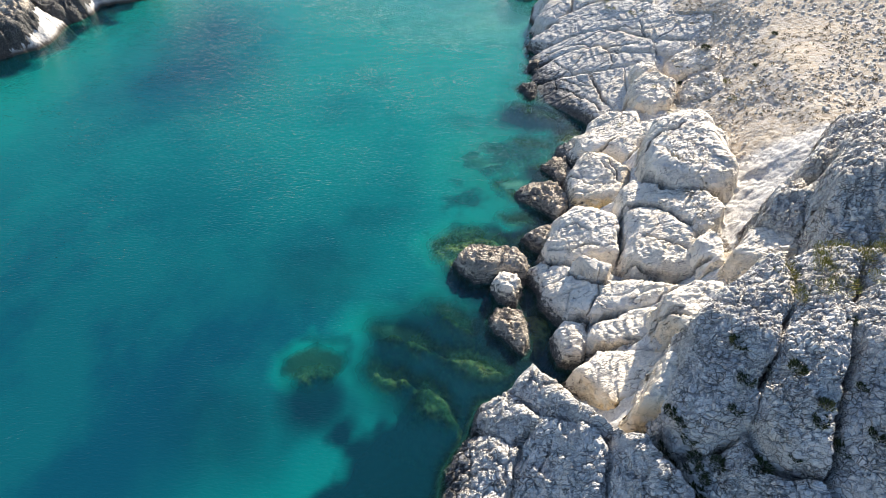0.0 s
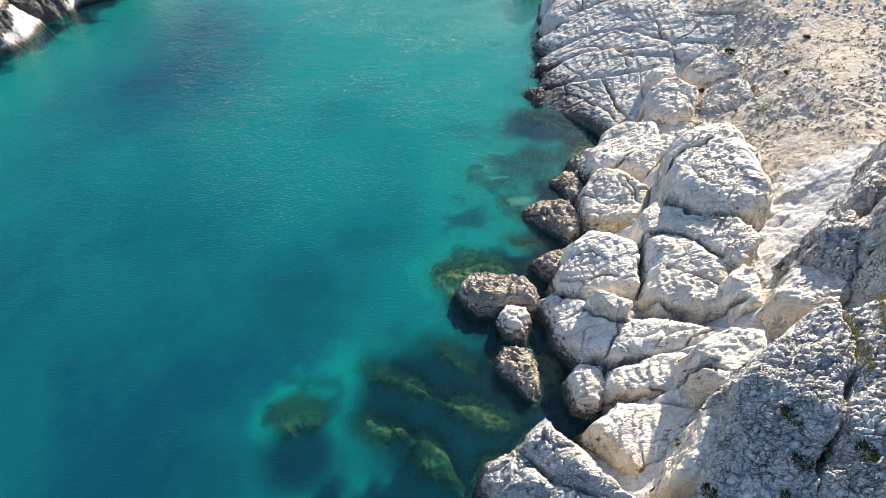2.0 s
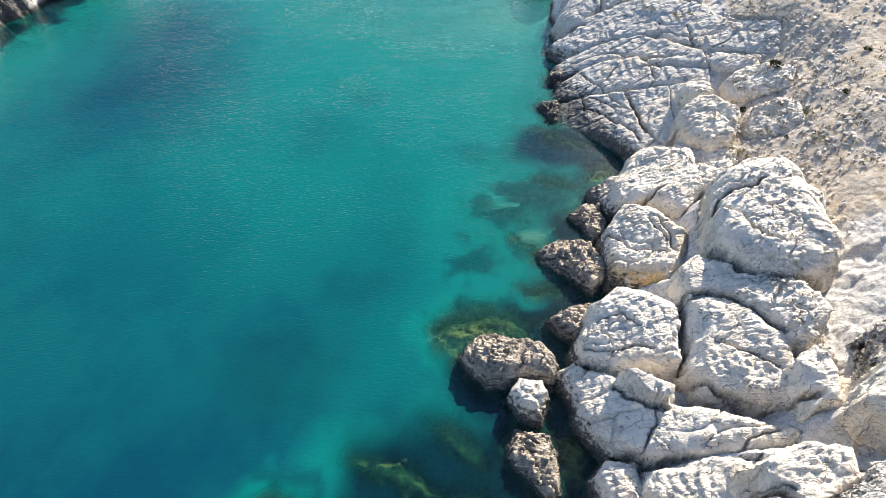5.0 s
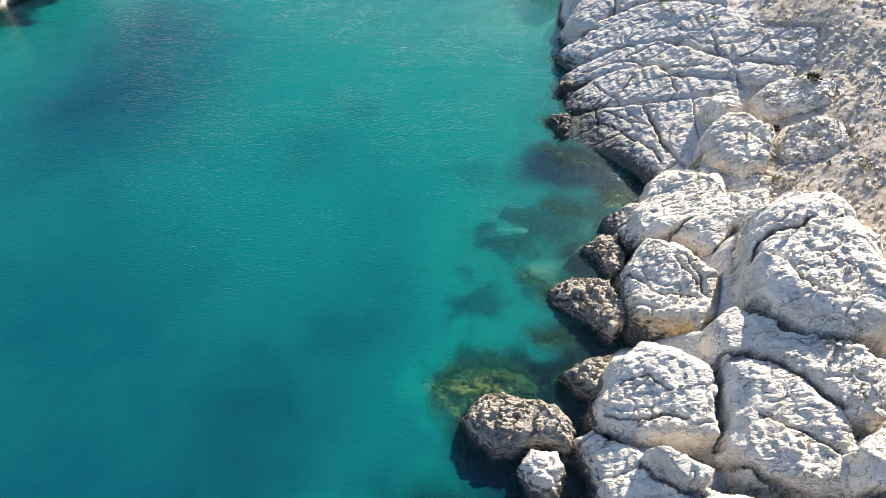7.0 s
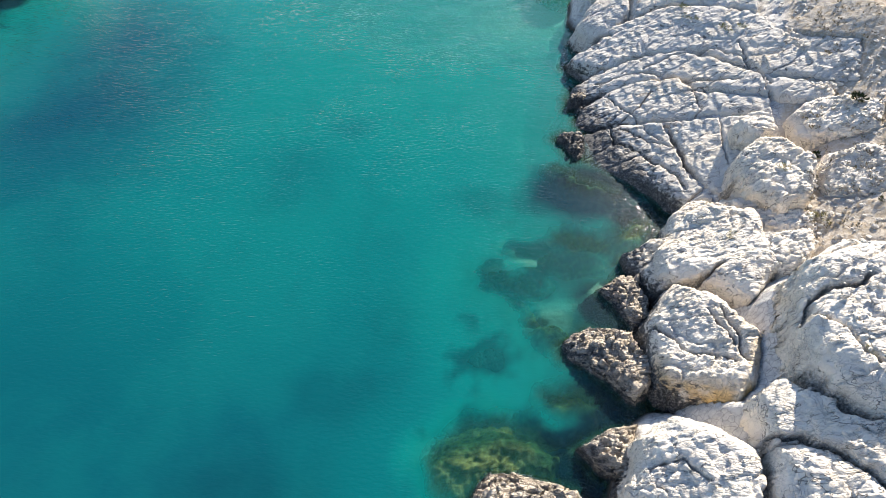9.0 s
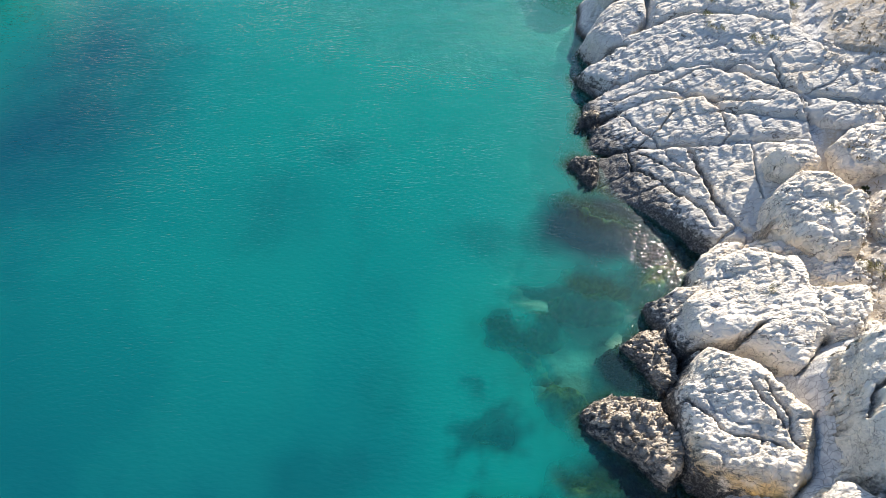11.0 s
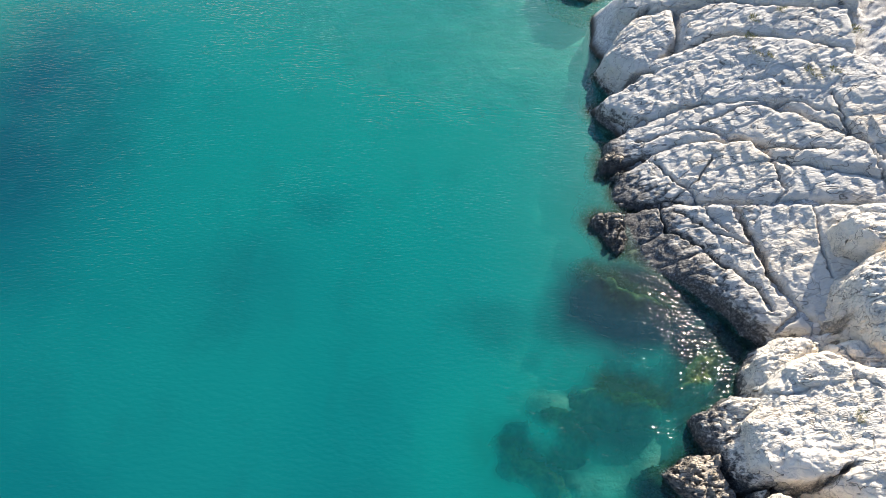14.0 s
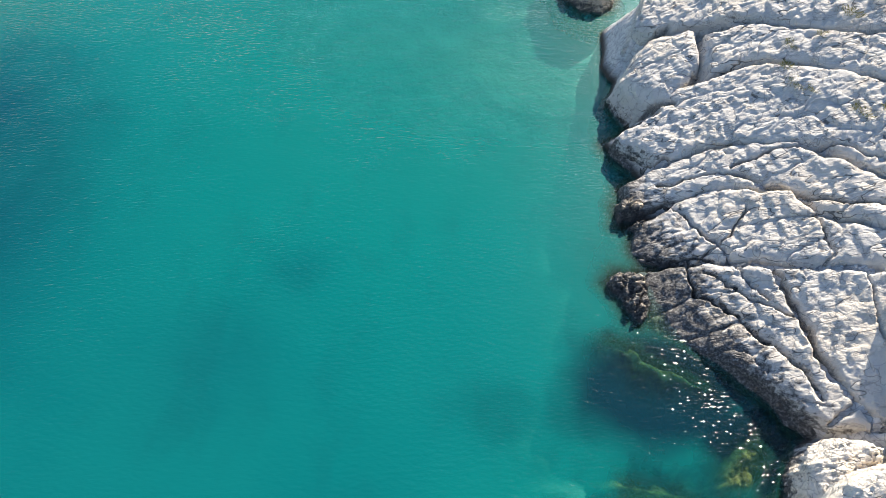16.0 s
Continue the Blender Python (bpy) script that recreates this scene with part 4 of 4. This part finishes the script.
def growth_and_shade(xs, ys):
    """How dark the sea bed is: plants that cover it, and shadows of rocks painted in."""
    X, Y = np.meshgrid(xs, ys, indexing="ij")
    out = shore(Y) - X
    cover = np.clip((np.interp(Y, (4, 8, 12, 15, 21, 24, 28, 41, 45), (9.0, 10.0, 9.5, 6.5, 6.0, 4.2, 3.0, 2.6, 0.3)) - out + 2.8 * fbm(X, Y, 3.0, 4, 0.55, 41)) / 2.2, 0, 1)
    cover = np.maximum(cover, np.clip(0.25 + 0.7 * fbm(X, Y, 2.6, 4, 0.6, 49), 0, 0.5) * np.clip((10 - out) / 5, 0, 1) * np.clip((Y - 20) / 3, 0, 1) * np.clip((42 - Y) / 4, 0, 1))
    wob = 1 + 0.9 * fbm(X, Y, 3.0, 3, 0.45, 44)
    for px, py, rx, ry, dense in PATCHES:
        cover = np.maximum(cover, dense * np.clip(1.35 * np.exp(-(((X - px) / rx) ** 2 + ((Y - py) / ry) ** 2) * wob) - 0.1, 0, 1))
    for m in MASSES:
        if m.name == "reef_rock":
            (a, b), (c, d) = np.searchsorted(xs, m.box[:2]), np.searchsorted(ys, m.box[2:])
            if b > a and d > c:
                u, v = X[a:b, c:d], Y[a:b, c:d]
                rim = np.clip(np.minimum(np.minimum(u - m.box[0], m.box[1] - u), np.minimum(v - m.box[2], m.box[3] - v)) / 1.5, 0, 1)
                cover[a:b, c:d] = np.maximum(cover[a:b, c:d], np.clip(0.45 + m.form(u, v)[1] / 2.6 + 0.7 * fbm(u, v, 1.2, 3, 0.5, 53), 0, 0.5) * rim)
    return np.maximum(cover, np.clip((3.5 - (X + 44.5 - 0.35 * (Y - 52))) / 4 + 2 * fbm(X, Y, 3.0, 3, 0.5, 43), 0, 1) * (X < -25))


meadow_and_shade = growth_and_shade(gx, gy)
soil = soil_share(GX, GY)
GROUND_Z = ground_height(GX, GY)
ground = grid_mesh("ground", gx, gy, GROUND_Z, GROUND, attrs={"meadow_and_shade": meadow_and_shade, "soil": soil})
tagged(ground, "stony dry slope running down into a sandy sea bed", "ground", kind="structure")

wx = spaced((-1200, -120, 60), (-120, -60, 4), (-60, -10, 0.5), (-10, 16, 0.2), (16, 30, 0.5), (30, 120, 6), (120, 1201, 60))
wy = spaced((-1200, -60, 60), (-60, -8, 4), (-8, 66, 0.25), (66, 80, 0.5), (80, 160, 5), (160, 1201, 60))
WX, WY = np.meshgrid(wx, wy, indexing="ij")
floor_z = ground_height(WX, WY)
for m in MASSES:
    i0, i1 = np.searchsorted(wx, m.box[0]), np.searchsorted(wx, m.box[1])
    j0, j1 = np.searchsorted(wy, m.box[2]), np.searchsorted(wy, m.box[3])
    if i1 > i0 and j1 > j0:
        floor_z[i0:i1, j0:j1] = np.maximum(floor_z[i0:i1, j0:j1], m.form(WX[i0:i1, j0:j1], WY[i0:i1, j0:j1])[0])
water = grid_mesh("water", wx, wy, np.zeros_like(WX), WATER, attrs={"depth": np.maximum(-floor_z, 0.02), "bed": growth_and_shade(wx, wy) * np.clip((-floor_z - 0.3) / 1.0, 0, 1)})
tagged(water, "clear turquoise sea water with fine ripples", "water", kind="structure")


# ---------------------------------------------------------------- scrub and loose stones of the slope
def surface_height(x, y):
    """Height of the rock or soil under scattered places."""
    i = np.clip(np.searchsorted(gx, x) - 1, 0, len(gx) - 2)
    j = np.clip(np.searchsorted(gy, y) - 1, 0, len(gy) - 2)
    u, v = (x - gx[i]) / (gx[i + 1] - gx[i]), (y - gy[j]) / (gy[j + 1] - gy[j])
    z = (GROUND_Z[i, j] * (1 - u) + GROUND_Z[i + 1, j] * u) * (1 - v) + (GROUND_Z[i, j + 1] * (1 - u) + GROUND_Z[i + 1, j + 1] * u) * v
    for m in MASSES:
        near = (x > m.box[0]) & (x < m.box[1]) & (y > m.box[2]) & (y < m.box[3])
        if near.any():
            z[near] = np.maximum(z[near], m.form(x[near], y[near])[0])
    return z


def soil_at(x, y):
    i = np.clip(np.searchsorted(gx, x) - 1, 0, len(gx) - 2)
    j = np.clip(np.searchsorted(gy, y) - 1, 0, len(gy) - 2)
    return soil[i, j]


def poly_mesh(name, co, faces, material, smooth=False):
    """A mesh from arrays of corners and of faces that all have the same number of sides."""
    me = bpy.data.meshes.new(name)
    me.vertices.add(len(co))
    me.vertices.foreach_set("co", np.asarray(co, np.float32).ravel())
    n = faces.shape[1]
    me.loops.add(faces.size)
    me.loops.foreach_set("vertex_index", faces.astype(np.int32).ravel())
    me.polygons.add(len(faces))
    me.polygons.foreach_set("loop_start", np.arange(0, faces.size, n, dtype=np.int32))
    me.polygons.foreach_set("loop_total", np.full(len(faces), n, dtype=np.int32))
    me.polygons.foreach_set("use_smooth", np.full(len(faces), smooth))
    me.update(calc_edges=True)
    me.materials.append(material)
    return new(name, me)


def leaf_material(name, dark, light):
    n = Nodes(name)
    each = n.node("ShaderNodeNewGeometry").outputs["Random Per Island"]
    return n.surface(n.mix(each, dark, light), 0.8, None, 0.15)


SCRUB = leaf_material("dry_scrub_leaves", (0.14, 0.115, 0.07, 1), (0.32, 0.26, 0.16, 1))
GRASS = leaf_material("yellow_green_grass", (0.12, 0.13, 0.03, 1), (0.36, 0.31, 0.10, 1))
SHRUB = leaf_material("dark_green_shrub_leaves", (0.02, 0.03, 0.012, 1), (0.07, 0.08, 0.03, 1))
rng = np.random.default_rng(5)


def blades(places, count, height, spread, width, lean=0.6):
    """Corners and triangles of tufts of tapering blades at the given places."""
    n = len(places) * count
    base = np.repeat(places, count, 0)
    size = np.repeat(rng.uniform(0.6, 1.3, len(places)), count)
    a, r = rng.uniform(0, 6.283, n), np.sqrt(rng.uniform(0, 1, n)) * spread * size
    root = base + np.stack([np.cos(a) * r, np.sin(a) * r, np.full(n, -0.03)], -1)
    tip = root + np.stack([np.cos(a) * lean * height * size, np.sin(a) * lean * height * size, np.ones(n) * 0], -1)
    tip += np.stack([rng.normal(0, 0.25, n) * height, rng.normal(0, 0.25, n) * height, rng.uniform(0.5, 1.1, n) * height * size], -1)
    b = rng.uniform(0, 6.283, n)
    side = np.stack([np.cos(b), np.sin(b), np.zeros(n)], -1) * (width * size)[:, None]
    mid = 0.5 * (root + tip) + np.array([0, 0, 0.12 * height])
    co = np.stack([root, mid - side, mid + side, tip], 1).reshape(-1, 3)
    k = np.arange(n)[:, None] * 4
    return co, np.concatenate([k + np.array([[0, 2, 1]]), k + np.array([[1, 2, 3]])], 0)


def scatter(count, x0, x1, y0, y1, mask):
    x, y = rng.uniform(x0, x1, count), rng.uniform(y0, y1, count)
    ok = mask(x, y)
    x, y = x[ok], y[ok]
    return np.stack([x, y, surface_height(x, y)], -1)


spots = scatter(10000, 14, 46, 12, 62, lambda x, y: (soil_at(x, y) > 0.5) & (fbm(x, y, 5.0, 3, 0.5, 91) > -0.05) & (rng.uniform(0, 1, len(x)) < 0.6))
tagged(poly_mesh("dry_scrub", *blades(spots, 12, 0.13, 0.13, 0.028), SCRUB), "low dry brown scrub dotted over the stony slope", "scrub", kind="stuff")


def stones(places, low, high):
    """Corners and triangles of small angular stones."""
    ball = np.array([(0, 0, 1), (0, 0, -1)] + [(math.cos(k * 1.2566 + s), math.sin(k * 1.2566 + s), h) for h, s in ((0.45, 0), (-0.45, 0.628)) for k in range(5)])
    tri = [(0, 2 + k, 2 + (k + 1) % 5) for k in range(5)] + [(1, 7 + (k + 1) % 5, 7 + k) for k in range(5)]
    tri += [(2 + k, 7 + k, 2 + (k + 1) % 5) for k in range(5)] + [(2 + (k + 1) % 5, 7 + k, 7 + (k + 1) % 5) for k in range(5)]
    n = len(places)
    size = low + (high - low) * rng.uniform(0, 1, n) ** 3
    co = ball[None] * rng.uniform(0.7, 1.3, (n, 12, 1)) * size[:, None, None] * rng.uniform(0.6, 1.3, (n, 1, 3)) * np.array([1, 1, 0.75])
    a = rng.uniform(0, 6.283, n)
    c, s = np.cos(a)[:, None], np.sin(a)[:, None]
    co = np.stack([co[:, :, 0] * c - co[:, :, 1] * s, co[:, :, 0] * s + co[:, :, 1] * c, co[:, :, 2]], -1)
    co = co + places[:, None, :] + np.array([0, 0, 0.25]) * size[:, None, None]
    return co.reshape(-1, 3), (np.arange(n)[:, None, None] * 12 + np.array(tri)[None]).reshape(-1, 3)


rubble = scatter(22000, 13, 48, 14, 62, lambda x, y: (soil_at(x, y) > 0.25) & (fbm(x, y, 4.0, 3, 0.5, 95) > -0.15))
tagged(poly_mesh("loose_stones", *stones(rubble, 0.03, 0.17), STONE_BED), "pale limestone rubble strewn over the dry slope", "stones", kind="stuff")


def tuft(name, label, category, x, y, material, count, height, spread, width, group):
    """One plant of many blades, rooted where the rock is."""
    z = float(surface_height(np.array([x]), np.array([y]))[0])
    co, faces = blades(np.array([[0.0, 0.0, 0.0]]), count, height, spread, width)
    ob = poly_mesh(name, co, faces, material)
    ob.matrix_world = pose(x, y, z)
    return tagged(ob, label, category, group)


# grass on the crest of the crag and in the joints
for x, y in ((17.2, 8.6), (17.9, 8.2), (18.5, 8.9), (18.9, 7.8), (19.6, 7.9), (20.2, 7.2), (19.2, 8.6), (17.0, 7.4), (16.4, 6.3), (20.6, 8.0), (21.2, 7.3),
             (18.3, 31.2), (18.9, 30.9), (20.0, 27.6), (20.6, 27.2), (18.65, 47.5), (19.4, 47.2), (16.9, 50.0), (17.4, 49.4), (20.8, 49.6), (14.2, 30.2), (15.4, 21.6), (22.0, 30.0), (22.3, 29.5), (22.7, 32.5), (17.5, 33.8), (18.5, 52.3), (16.8, 51.3), (21.4, 53.4), (19.8, 53.0), (17.3, 52.4)):
    tuft("grass_tuft", "yellow-green grass tuft growing between the rocks", "grass", x, y, GRASS, 160, 0.15, 0.40, 0.014, "grass tufts")
for k in range(34):
    tuft("grass_tuft", "yellow-green grass tuft growing between the rocks", "grass", rng.uniform(15.4, 22.0), rng.uniform(6.2, 8.9), GRASS, 190, 0.16, 0.48, 0.015, "grass tufts")
# dark shrubs in the cleft below the crag and in its hollows
cleft = [(10.1 + 0.07 * k + rng.uniform(-0.25, 0.25), 3.0 - 0.32 * k) for k in range(13)]
hollows = [(rng.uniform(12.0, 16.5), rng.uniform(-0.5, 4.0)) for k in range(9)]
for x, y in (*cleft, *hollows, (12.7, 4.6), (12.2, 2.2), (14.6, 1.0), (16.8, 4.6), (13.8, 0.2), (11.4, 0.6),
             (20.3, 35.6), (22.5, 38.0), (24.6, 33.0), (27.0, 36.5), (21.0, 31.0)):
    tuft("shrub", "small dark green shrub rooted in a hollow", "shrub", x, y, SHRUB, 240, 0.17, 0.30, 0.022, "shrubs")
